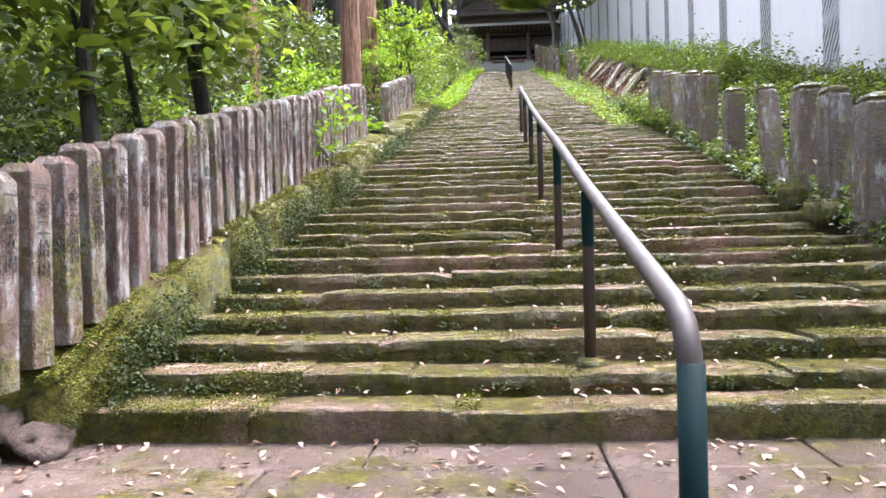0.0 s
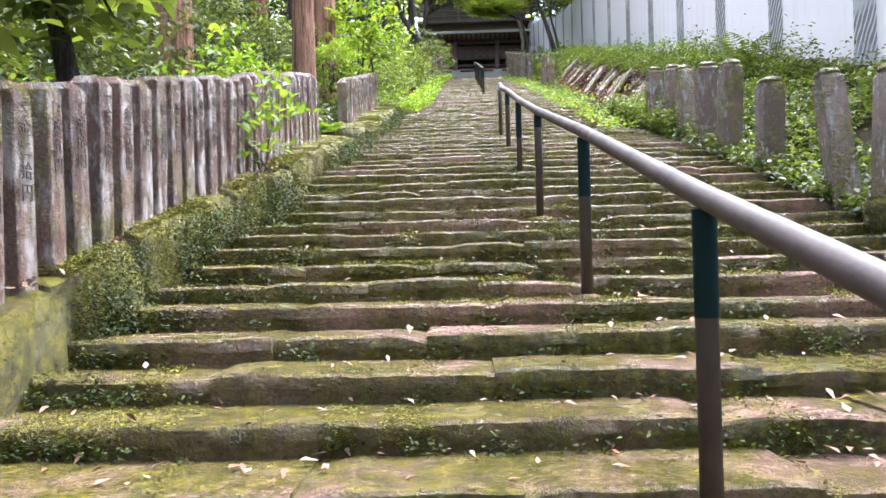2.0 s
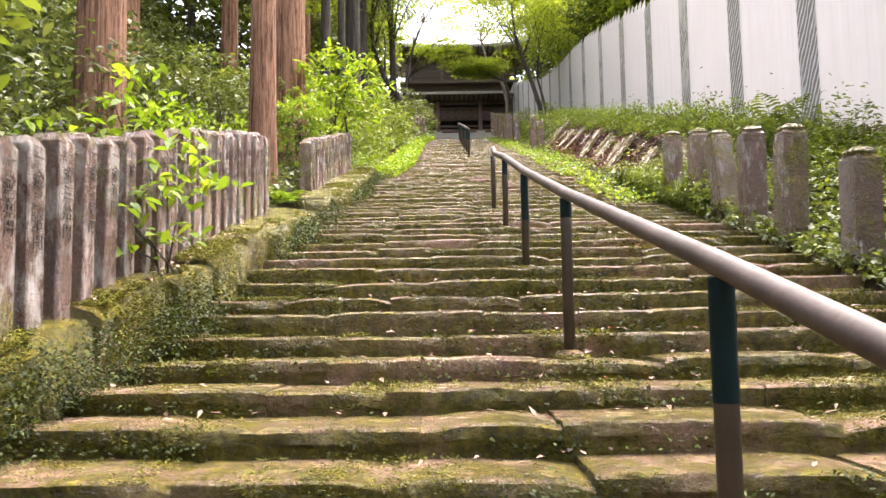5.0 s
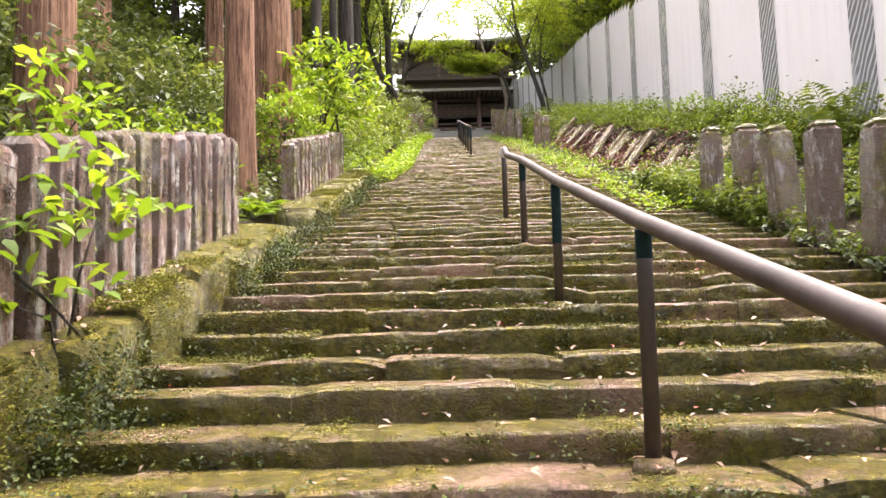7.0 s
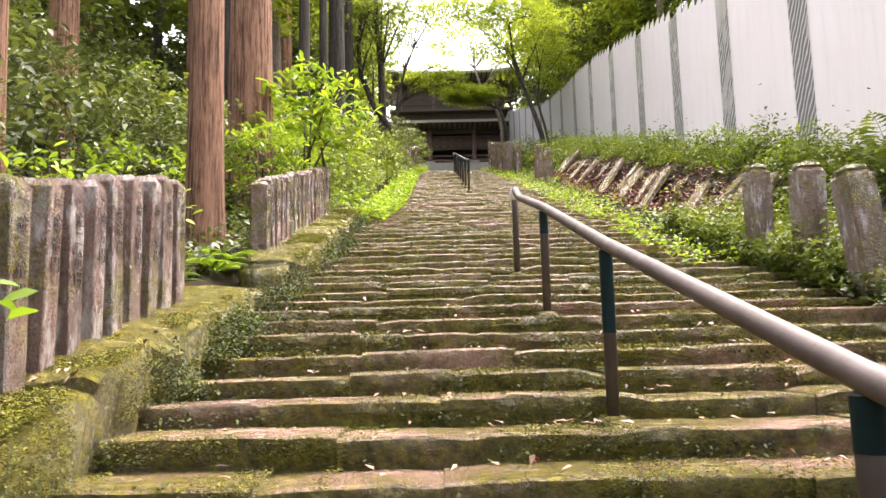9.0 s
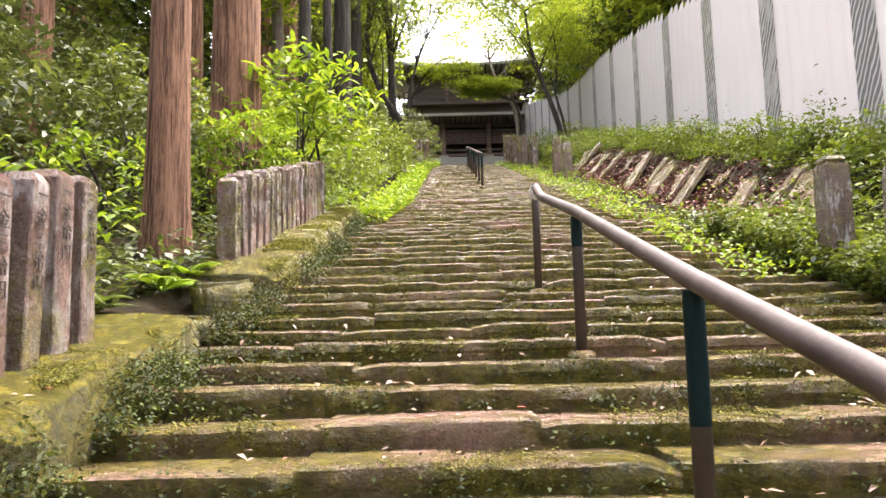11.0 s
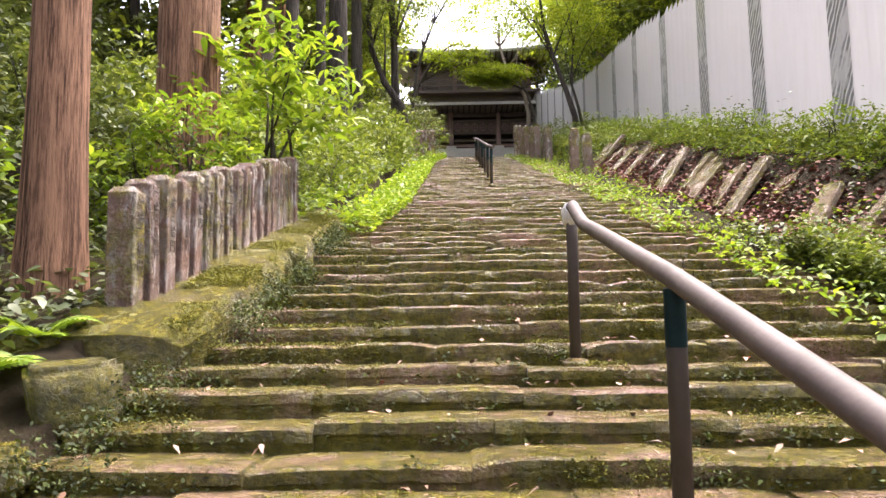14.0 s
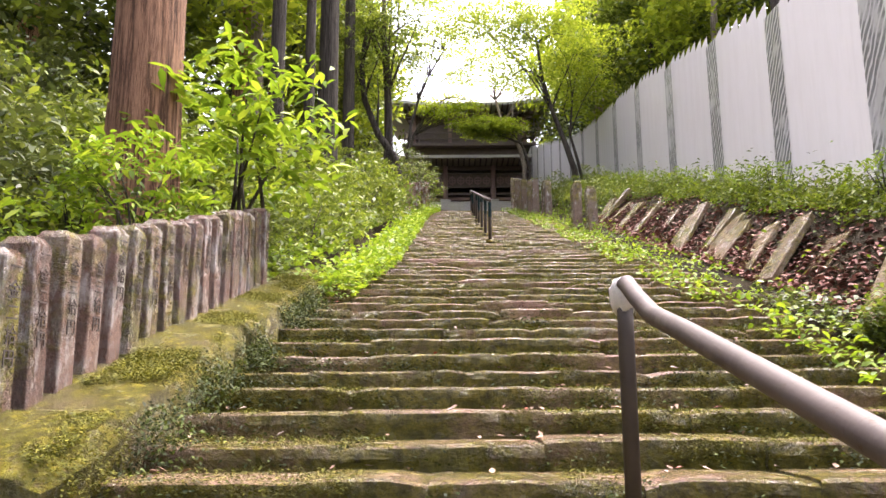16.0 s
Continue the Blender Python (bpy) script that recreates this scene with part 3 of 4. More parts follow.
def leaning_slab(y, w, length, lean, skew, i):
    z = slope_z(y)
    root = thing("stone_slab", "fallen stone slab leaning on the bank", "stone slab", (3.34 + 0.05 * (i % 3), y, z + 0.03), "slabs leaning on the bank")
    bm = box_bm(0.09, w, length, 0.012)
    for v in bm.verts:
        v.co.x += 0.012 * wob(v.co.y, v.co.z, i, 4.0)
        v.co.y += 0.02 * wob(v.co.z, i, 2.0, 3.0)
    ob = bm_part("slab_body", bm, SLAB, root)
    ob.matrix_basis = pose(0, 0, 0, skew, lean, 9 + 5 * (i * 3 % 4))


leaning_slab(16.05, 0.36, 1.25, 44, -7, 1)
leaning_slab(16.55, 0.42, 1.1, 42, -4, 2)
srnd = random.Random(14)
yy = 17.1
i = 0
while yy < 29.5:
    leaning_slab(yy, srnd.uniform(0.2, 0.3), srnd.uniform(0.85, 1.2), srnd.uniform(38, 48), srnd.uniform(-14, 3), i)
    yy += srnd.choice((0.36, 0.42, 0.75, 1.3)) * srnd.uniform(0.9, 1.1)
    i += 1

# ---- foliage ----


def leaf_soup(name, centres, size, mat, rng, flat=0.45, droop=0.25, width=0.45, heading=None, coarse=False):
    """Loose folded leaves at the centres: each is a four-cornered blade with its own turn."""
    n = len(centres)
    a = rng.uniform(0, 2 * np.pi, n) if heading is None else heading + rng.normal(0, 0.7, n)
    d = np.stack([np.cos(a), np.sin(a), rng.normal(-droop, 0.35, n)], 1)
    d /= np.linalg.norm(d, axis=1)[:, None]
    up = np.stack([rng.normal(0, flat, n), rng.normal(0, flat, n), np.ones(n)], 1)
    s = np.cross(d, up)
    s /= np.linalg.norm(s, axis=1)[:, None]
    nn = np.cross(s, d)
    ln = (size * rng.uniform(0.6, 1.25, n))[:, None]
    w = ln * width
    base = centres - d * ln * 0.5
    left = base + d * ln * 0.3 - s * w * 0.46 + nn * ln * 0.06
    right = base + d * ln * 0.3 + s * w * 0.46 + nn * ln * 0.06
    left2 = base + d * ln * 0.66 - s * w * 0.36 + nn * ln * 0.03
    right2 = base + d * ln * 0.66 + s * w * 0.36 + nn * ln * 0.03
    tip = base + d * ln - nn * ln * 0.12
    if size < 0.07 or coarse:
        return soup(name, np.stack([base, left, tip, right], 1).reshape(-1, 3), mat)
    return soup(name, np.stack([base, left, left2, tip, right2, right], 1).reshape(-1, 3), mat, 6)


def sprays(rng, hubs, per, radius, thick):
    """Points of leaf sprays: flat discs of leaves about each hub."""
    h = np.repeat(np.asarray(hubs), per, axis=0)
    n = len(h)
    a, r = rng.uniform(0, 2 * np.pi, n), radius * np.sqrt(rng.uniform(0, 1, n))
    return h + np.stack([r * np.cos(a), r * np.sin(a), rng.normal(0, thick, n) - 0.25 * r * r / radius], 1)


def blob_hubs(rng, n, rx, ry, rz, hollow=0.45, bottom=-0.6):
    p = rng.normal(0, 1, (n * 2, 3))
    p /= np.linalg.norm(p, axis=1)[:, None]
    p *= (hollow + (1 - hollow) * rng.uniform(0, 1, (n * 2, 1)) ** 0.6)
    p = p[p[:, 2] > bottom][:n]
    return p * np.array([rx, ry, rz])


def limb(points, r0, r1, sides=8):
    k = len(points)
    return tube(points, [r0 + (r1 - r0) * i / (k - 1) for i in range(k)], sides)


def join(parts):
    v, f = [], []
    for pv, pf in parts:
        o = len(v)
        v += list(pv)
        f += [tuple(i + o for i in q) for q in pf]
    return v, f


def shrub_kind(seed, hubs, per, radius, leaf, mat, rx, rz, thick=0.05, stems=5, width=0.45, flat=0.5, stem_r=0.022):
    """A shrub about one point: thin stems and a crown of leaf sprays."""
    rng = np.random.default_rng(seed)
    hb = blob_hubs(rng, hubs, rx, rx, rz) + np.array([0, 0, rz * 0.85])
    crown = leaf_soup("crown", sprays(rng, hb, per, radius, thick), leaf, mat, rng, flat, 0.3, width)
    rnd = random.Random(seed)
    st = []
    for i in range(stems):
        e = hb[rnd.randrange(len(hb))]
        st.append(limb([(0.06 * i * math.cos(i * 2.4), 0.06 * i * math.sin(i * 2.4), -0.15), (e[0] * 0.35, e[1] * 0.35, e[2] * 0.5), tuple(e)], stem_r, 0.005, 5))
    v, f = join(st)
    return mesh_of("stem", v, f, DARKBARK, True), crown


def shrub(kind, x, y, z, turn, size, label, name="shrub", category="shrub", group=""):
    root = thing(name, label, category, (x, y, z), group)
    m = pose(0, 0, 0, 0, 0, turn) @ Matrix.Diagonal((size, size, size, 1))
    put("stem", kind[0], root, place=m)
    put("crown", kind[1], root, place=m)
    return root


DARK_SHRUBS = [shrub_kind(100 + i, 75, 26, 0.32, 0.125, (LEAF_DARK, LEAF_DARK, LEAF_MID)[i], 1.35, 1.35) for i in range(3)]
MID_SHRUBS = [shrub_kind(110 + i, 46, 20, 0.3, 0.15, LEAF_MID, 1.1, 1.0) for i in range(3)]
LOW_BRIGHT = [shrub_kind(120 + i, 30, 13, 0.2, 0.1, LEAF_BRIGHT, 0.75, 0.5) for i in range(3)]

# understorey left of the stairs: dark evergreens behind, brighter growth near the fence
urnd = random.Random(77)
y = -2.0
while y < 36:
    for lane, (x0, x1) in enumerate(((-4.6, -3.6), (-7.2, -5.2), (-10.5, -8.0), (-15.0, -11.5))):
        x = urnd.uniform(x0, x1)
        yy = y + urnd.uniform(-0.8, 0.8)
        if lane == 0 and 12.2 < yy < 16.5:
            continue
        s = urnd.uniform(0.75, 1.1) * (0.8, 1.25, 1.7, 2.3)[lane]
        shrub(urnd.choice(DARK_SHRUBS), x, yy, ground_z(x, yy) - 0.1, urnd.uniform(0, 360), s, "dense dark-leaved evergreen shrub on the forest floor", "evergreen_shrub", "shrub", "forest shrubs")
    y += 2.1
for i, y in enumerate(np.arange(7.5, 19.0, 0.8)):
    x = -2.9 - 0.5 * (i % 3)
    if 14.2 < y < 16.2:
        continue
    shrub(LOW_BRIGHT[i % 3], x, float(y), ground_z(x, float(y)) - 0.02 + 0.1 * (i % 2), i * 77, 0.8 + 0.12 * (i % 4), "bright green leafy undergrowth behind the stone pillars", "undergrowth", "bush", "undergrowth behind the pillars")
for i, y in enumerate(np.arange(20.0, 36.0, 1.0)):
    x = left_edge(float(y)) - 0.85 - 0.35 * (i % 2)
    shrub(MID_SHRUBS[i % 3], x, float(y), ground_z(x, float(y)) - 0.1, i * 51, 0.5 + 0.12 * (i % 3) + (0.22 if y > 27 else 0), "soft green bushes crowding the edge of the steps", "bush", "bush", "bushes along the steps")
    x -= 1.5
    shrub(MID_SHRUBS[(i + 1) % 3], x, float(y), ground_z(x, float(y)) - 0.1, i * 91, 0.85 + 0.2 * (i * 7 % 3), "soft green bushes crowding the edge of the steps", "bush", "bush", "bushes along the steps")
for i, y in enumerate(np.arange(17.0, 40.0, 1.5)):
    x = fence_x(float(y)) - 0.55
    shrub(LOW_BRIGHT[i % 3], x, float(y), ground_z(x, float(y)) - 0.05, i * 61, 0.7, "green weeds at the foot of the white fence", "weed_clump", "weeds", "weeds at the fence")

# tall evergreens that close the view on both sides of the gate
for i, (x, y, size) in enumerate([(-4.6, 45.0, 1.5), (-5.0, 50.0, 1.9), (-5.6, 55.0, 2.2), (-7.2, 60.0, 2.6), (-8.5, 66.0, 3.0), (-7.5, 48.0, 2.6), (8.2, 55.0, 2.2), (8.6, 61.0, 2.6), (9.6, 67.0, 3.0), (12.0, 62.0, 3.0)]):
    shrub(DARK_SHRUBS[i % 3], x, y, ground_z(x, y) - 0.2, i * 53, size, "tall dark evergreen thicket beside the temple gate", "evergreen_thicket", "shrub", "thickets at the gate")

# evergreens and light shrubs about the head of the stairs
for i, (x, y, size) in enumerate([(-1.8, 38.9, 0.8), (-2.3, 40.3, 1.0), (-1.5, 41.5, 0.8)]):
    shrub(DARK_SHRUBS[i], x, y, slope_z(y) + 0.2, i * 40, size, "dark glossy evergreen shrub beside the upper steps", "evergreen_shrub", "shrub", "forest shrubs")
for i, (x, y, size) in enumerate([(3.2, 37.6, 0.5), (3.8, 36.2, 0.6), (3.6, 38.8, 0.7), (3.5, 33.2, 0.55), (3.7, 31.0, 0.6), (4.3, 34.5, 0.6)]):
    shrub(MID_SHRUBS[i % 3], x, y, ground_z(x, y) - 0.05, i * 67, size, "light leafy shrub on the bank below the white fence", "bank_shrub", "shrub", "shrubs on the bank")

# the big bright bush that hangs over the short pillar row
big = shrub_kind(150, 100, 10, 0.26, 0.19, LEAF_BRIGHT, 0.95, 0.95, 0.04, 7, 0.34, 0.3)
shrub(big, -2.45, 19.4, 5.2, 20, 1.15, "big bright green bush with long pointed leaves", "leafy_bush", "bush")
shrub(big, -2.75, 17.6, 4.55, 160, 0.62, "big bright green bush with long pointed leaves", "leafy_bush", "bush")

# young shoots that lean out over the long pillar row
shoot = shrub_kind(151, 18, 8, 0.16, 0.13, LEAF_BRIGHT, 0.4, 0.5, 0.03, 4, 0.45, 0.35, 0.008)
shrub(shoot, -1.95, 8.95, 1.8, 0, 1.0, "pale green shoots leaning over the pillars", "sapling", "sapling")
shrub(shoot, -2.75, 10.2, 2.75, 90, 1.0, "pale green shoots leaning over the pillars", "sapling", "sapling")


def ground_leaves(name, label, n, pick, size, mat, seed, lift=0.12, width=0.6, flat=0.4, category="ground cover"):
    """Uncountable low leaves over the ground: pick gives places on the plan."""
    rng = np.random.default_rng(seed)
    pts = []
    while len(pts) < n:
        p = pick(rng)
        if p is not None:
            x, y, z = p
            pts.append((x, y, z + abs(rng.normal(0, lift)) * (0.5 + 0.8 * max(0.0, wob(x, y, seed, 1.3) + 0.3))))
    tagged(put(name, leaf_soup(name, np.array(pts), size, mat, rng, flat, 0.15, width)), label, category, kind="stuff")


def on_bank(y0, y1, x_in, x_out, bias=1.0):
    def pick(rng):
        y = rng.uniform(y0, y1)
        lo = right_edge(y) + x_in
        hi = fence_x(y) + x_out
        x = lo + (hi - lo) * rng.uniform(0, 1) ** bias
        if wob(x, y, 9, 1.1) < -0.32 or (16.2 < y < 29.8 and 3.25 < x < 4.15 and rng.uniform() < 0.86):
            return None
        return x, y, max(ground_z(x, y), slope_z(y) if x < right_edge(y) + 0.2 else -99)
    return pick


def on_left(y0, y1, x_in, x_out):
    def pick(rng):
        y = rng.uniform(y0, y1)
        x = left_edge(y) + x_in - (x_out + x_in) * rng.uniform(0, 1) ** 1.3
        return x, y, max(ground_z(x, y), slope_z(y) if x > left_edge(y) - 0.2 else -99)
    return pick


ground_leaves("ivy", "dark glossy ivy covering the bank between the stone posts", 20000, on_bank(4.5, 17.5, 0.12, -0.2, 1.2), 0.07, LEAF_MID, 201)
ground_leaves("dark_ivy", "dark glossy ivy at the foot of the stone posts", 6500, on_bank(4.5, 19, 0.02, -1.2, 1.0), 0.075, LEAF_DARK, 202, 0.1)
ground_leaves("bank_grass", "fresh green weeds spreading over the bank and step ends", 9000, on_bank(14.5, 39.5, -0.55, 0.0, 1.25), 0.07, LEAF_BRIGHT, 203, 0.09)
ground_leaves("ivy_mound", "mounded dark green ivy beside the step ends", 15000, on_bank(13.0, 17.2, 0.05, -1.9, 1.0), 0.065, LEAF_MID, 208, 0.24)
ground_leaves("upper_weeds", "green weeds along the foot of the white fence", 22000, on_bank(6, 60, 1.35, 0.05, 0.7), 0.065, LEAF_MID, 204, 0.17)
ground_leaves("bank_bushes", "lush leafy weeds crowning the bank under the white fence", 20000, on_bank(13, 40, 1.3, -0.15, 0.75), 0.085, LEAF_MID, 207, 0.26, 0.45)
ground_leaves("left_weeds", "bright green weeds over the edge of the upper steps", 16000, on_left(19.2, 39.5, 0.45, 1.0), 0.085, LEAF_BRIGHT, 205, 0.16)
ground_leaves("forest_weeds", "green weeds and ferns on the forest floor behind the pillars", 24000, on_left(2.5, 24, -0.65, 5.5), 0.085, LEAF_DARK, 206, 0.16)


def step_place(rng, side):
    k = int(rng.uniform(0, 1) ** 1.2 * 70)
    y, z = STEPS[k]
    lo, hi = left_edge(y), right_edge(y)
    u = rng.uniform(0, 1)
    if side == "left":
        x = lo + abs(rng.normal(0, 0.3))
    elif side == "rail":
        x = 0.55 + rng.normal(0, 0.35)
    else:
        x = lo + (hi - lo) * u
    return k, x, y, z


def step_weeds():
    """Small weeds rooted in the joint between a tread and the next riser."""
    rng = np.random.default_rng(210)
    tufts = []
    for side, n in (("left", 700), ("rail", 200), ("all", 1500)):
        for _ in range(n):
            k, x, y, z = step_place(rng, side)
            nxt = STEPS[k + 1][0]
            if rng.uniform() < 0.5:
                tufts.append((x, nxt - 0.03, z + 0.03))
            else:
                tufts.append((x, y + rng.uniform(-0.005, 0.04), z - rng.uniform(0.0, 0.08)))
    tufts = np.array(tufts)
    pts = np.repeat(tufts, 20, axis=0) + rng.normal(0, 1, (len(tufts) * 20, 3)) * np.array([0.065, 0.014, 0.022])
    tagged(put("step_weeds", leaf_soup("step_weeds", pts, 0.026, WEED, rng, 0.6, 0.1, 0.6)), "tiny green weeds growing in the joints of the steps", "weeds", kind="stuff")
    pts = []
    while len(pts) < 1150:
        y = rng.uniform(3.6, 19.5)
        if wob(y, 2.0, 5.0, 1.9) < (0.05 if y < 8 else -0.05) or (12.3 < y < 14.4 and rng.uniform() < 0.6):
            continue
        out = abs(rng.normal(0, 0.03 if y < 8 else 0.09))
        pts.append((left_edge(y) + 0.05 + out, y, slope_z(y) + rng.uniform(-0.3, 0.95) * kerb_rise(y) * max(0.25, 1 - out * 4)))
    pts = np.repeat(np.array(pts), 14, axis=0) + rng.normal(0, 0.036, (len(pts) * 14, 3))
    tagged(put("kerb_weeds", leaf_soup("kerb_weeds", pts, 0.027, WEED, rng, 0.7, 0.4, 0.6)), "small green creepers hanging on the kerb", "weeds", kind="stuff")


step_weeds()


def moss_tufts():
    """Cushions of moss on the kerb, along the step edges and at the foot of the handrail."""
    rng = np.random.default_rng(230)
    pts = []
    while len(pts) < 110000:
        y = rng.uniform(3.3, 19.6)
        x = left_edge(y) + rng.uniform(-0.26 if y < 8.5 else -0.42, 0.06)
        if wob(x, y, 6.0, 2.2) > -0.05 and not 12.4 < y < 14.4:
            pts.append((x, y, slope_z(y) + kerb_rise(y) + rng.uniform(-0.01, 0.025)) if x < left_edge(y) - 0.03 else (x + 0.0, y, slope_z(y) + rng.uniform(0.02, 1.0) * kerb_rise(y)))
    tagged(put("kerb_moss", leaf_soup("kerb_moss", np.array(pts), 0.017, MOSS, rng, 0.9, 0.0, 0.5)), "thick yellow green moss cushions on the kerb", "moss", kind="stuff")
    pts = []
    while len(pts) < 130000:
        k = int(rng.uniform(0, 1) ** 1.25 * 50)
        y, z = STEPS[k]
        x = rng.uniform(left_edge(y), right_edge(y))
        edge = max(0.0, 1 - (x - left_edge(y)) / 1.2) * 0.35 + max(0.0, 1 - abs(x - 0.55) / 0.3) * 0.3
        if wob(x, y * 2, 3.0, 1.5) + 0.5 * wob(x, y * 3, 8.0, 5.0) + edge < 0.22:
            continue
        if rng.uniform() < 0.5:
            pts.append((x, y + 0.005 - rng.uniform(0, 0.012), z - rng.uniform(0.0, 0.09)))
        else:
            pts.append((x, y + (STEPS[k + 1][0] - y) * rng.uniform(0.02, 1) ** 1.5, z + rng.uniform(-0.005, 0.012)))
    tagged(put("step_moss", leaf_soup("step_moss", np.array(pts), 0.016, MOSS, rng, 0.9, 0.0, 0.5)), "patches of green moss on the worn steps", "moss", kind="stuff")


moss_tufts()


def litter():
    """Dry leaves on the treads, the paving and the kerb."""
    n = Nodes("dry_leaves")
    c = n.ramp(n.random(True), [(0.0, (0.1, 0.05, 0.025)), (0.35, (0.2, 0.11, 0.07)), (0.7, (0.27, 0.18, 0.135)), (0.95, (0.27, 0.2, 0.16)), (1.0, (0.45, 0.05, 0.02))])
    mat = n.done(c, 0.7, 0.3)
    rng = np.random.default_rng(220)
    pts = []
    for _ in range(1700):
        k = int(rng.uniform(0, 1) ** 1.3 * 60)
        y, z = STEPS[k]
        run = STEPS[k + 1][0] - y
        x = rng.uniform(left_edge(y), right_edge(y)) if rng.uniform() < 0.6 else rng.normal(0.5, 0.6)
        pts.append((x, y + run * (1 - rng.uniform(0, 0.9) ** 1.5), z + 0.018))
    for _ in range(260):
        pts.append((rng.uniform(-2.2, 3), rng.uniform(2.6, 3.5), LANDING + 0.012))
    for _ in range(240):
        y = rng.uniform(3.4, 11.5)
        pts.append((left_edge(y) - rng.uniform(0.02, 0.3), y, slope_z(y) + kerb_rise(y) + 0.02))
    tagged(put("fallen_leaves", leaf_soup("fallen_leaves", np.array(pts), 0.055, mat, rng, 0.14, 0.0, 0.5)), "dry brown and pink fallen leaves scattered over the steps", "leaves", kind="stuff")
    pts = []
    for _ in range(9000):
        y = rng.uniform(16.0, 30)
        x = 3.2 + abs(rng.normal(0, 0.5))
        pts.append((x, y, ground_z(x, y) + 0.02))
    n = Nodes("red_litter")
    c = n.ramp(n.random(True), [(0.0, (0.08, 0.03, 0.024)), (0.6, (0.23, 0.105, 0.09)), (1.0, (0.38, 0.23, 0.19))])
    tagged(put("leaf_litter", leaf_soup("leaf_litter", np.array(pts), 0.08, n.done(c, 0.8, 0.2), rng, 0.4, 0.0, 0.55)), "reddish dead leaf litter under the leaning slabs", "leaf litter", kind="stuff")


litter()


def fern(x, y, z, size, fronds, seed, label="arching green fern", steep=1.0):
    """A fern: arching midribs with paired narrow leaflets."""
    rnd = random.Random(seed)
    root = thing("fern", label, "fern", (x, y, z), "ferns")
    for i in range(fronds):
        a = 2 * math.pi * i / fronds + rnd.uniform(-0.3, 0.3)
        ln, rise = size * rnd.uniform(0.75, 1.1), rnd.uniform(0.5, 1.1)
        verts, faces = [], []
        pts = []
        for k in range(15):
            s = k / 14
            pts.append(Vector((math.cos(a) * ln * s * 0.8 / steep, math.sin(a) * ln * s * 0.8 / steep, ln * (rise * s - 0.75 / steep * s * s * rise) * steep ** 0.5)))
        tv, tf = limb(pts, 0.006, 0.002, 4)
        verts += tv
        faces += tf
        side = Vector((-math.sin(a), math.cos(a), 0))
        for k in range(2, 15):
            s = k / 14
            w = ln * 0.24 * math.sin(math.pi * min(1, s * 0.95 + 0.12)) + 0.01
            d = (pts[min(k + 1, 14)] - pts[k - 1]).normalized()
            for sg in (-1, 1):
                o = len(verts)
                e = pts[k] + side * sg * w + d * w * 0.35 - Vector((0, 0, w * 0.2))
                verts += [pts[k], pts[k] + side * sg * w * 0.5 + d * (w * 0.17 + 0.02), e, pts[k] + side * sg * w * 0.5 + d * (w * 0.17 - 0.02)]
                faces.append((o, o + 1, o + 2, o + 3))
        put("frond", mesh_of("frond", verts, faces, LEAF_BRIGHT if seed % 2 else LEAF_MID), root)
    return root


fern(4.75, 14.9, ground_z(4.75, 14.9) + 0.05, 1.0, 9, 2, "tall green fern on the bank before the white fence", 1.7)
for i, (x, y) in enumerate([(-2.5, 12.9), (-2.3, 13.7), (-2.75, 13.3), (-2.35, 14.3), (-3.0, 14.0), (-3.4, 13.0)]):
    fern(x, y, ground_z(x, y), 0.4, 9, 2 + i, "green fern in the gap of the stone fence")

# ---- trees ----


def trunk_points(x, y, z, height, lean=(0, 0), n=9, seed=0):
    return [(x + lean[0] * s + 0.06 * wob(s * 4, seed, 0), y + lean[1] * s + 0.06 * wob(s * 4, seed, 5), z - 0.3 + height * s) for s in [i / (n - 1) for i in range(n)]]


def cedar_trunk(x, y, r, height, seed, ribs=9):
    """A fluted conifer trunk, flared at the foot."""
    z = ground_z(x, y) - 0.25
    rows, sides = 16, 28
    verts, faces = [], []
    for i in range(rows):
        s = (i / (rows - 1)) ** 1.6
        rr = r * (1 - 0.55 * s) * (1 + 0.35 * math.exp(-s * height / 0.7))
        for k in range(sides):
            a = 2 * math.pi * k / sides
            b = 1 + 0.07 * wob(math.cos(a) * ribs * 0.5, math.sin(a) * ribs * 0.5, s * 1.5 + seed) + 0.03 * wob(math.cos(a) * 9, math.sin(a) * 9, s * 3 + seed)
            verts.append((rr * b * math.cos(a), rr * b * math.sin(a), z * 0 + height * s))
    for i in range(rows - 1):
        for k in range(sides):
            p, q = i * sides + k, i * sides + (k + 1) % sides
            faces.append((p, q, q + sides, p + sides))
    return verts, faces, z


def cedar_crown(seed):
    rng = np.random.default_rng(seed)
    hubs = []
    for i in range(34):
        s = rng.uniform(0, 1)
        a = rng.uniform(0, 2 * np.pi)
        r = (1 - s) * 2.6 * rng.uniform(0.4, 1)
        hubs.append((r * np.cos(a), r * np.sin(a), s * 9))
    return leaf_soup("crown", sprays(rng, hubs, 20, 0.6, 0.2), 0.3, LEAF_DARK, rng, 0.5, 0.6, 0.3)


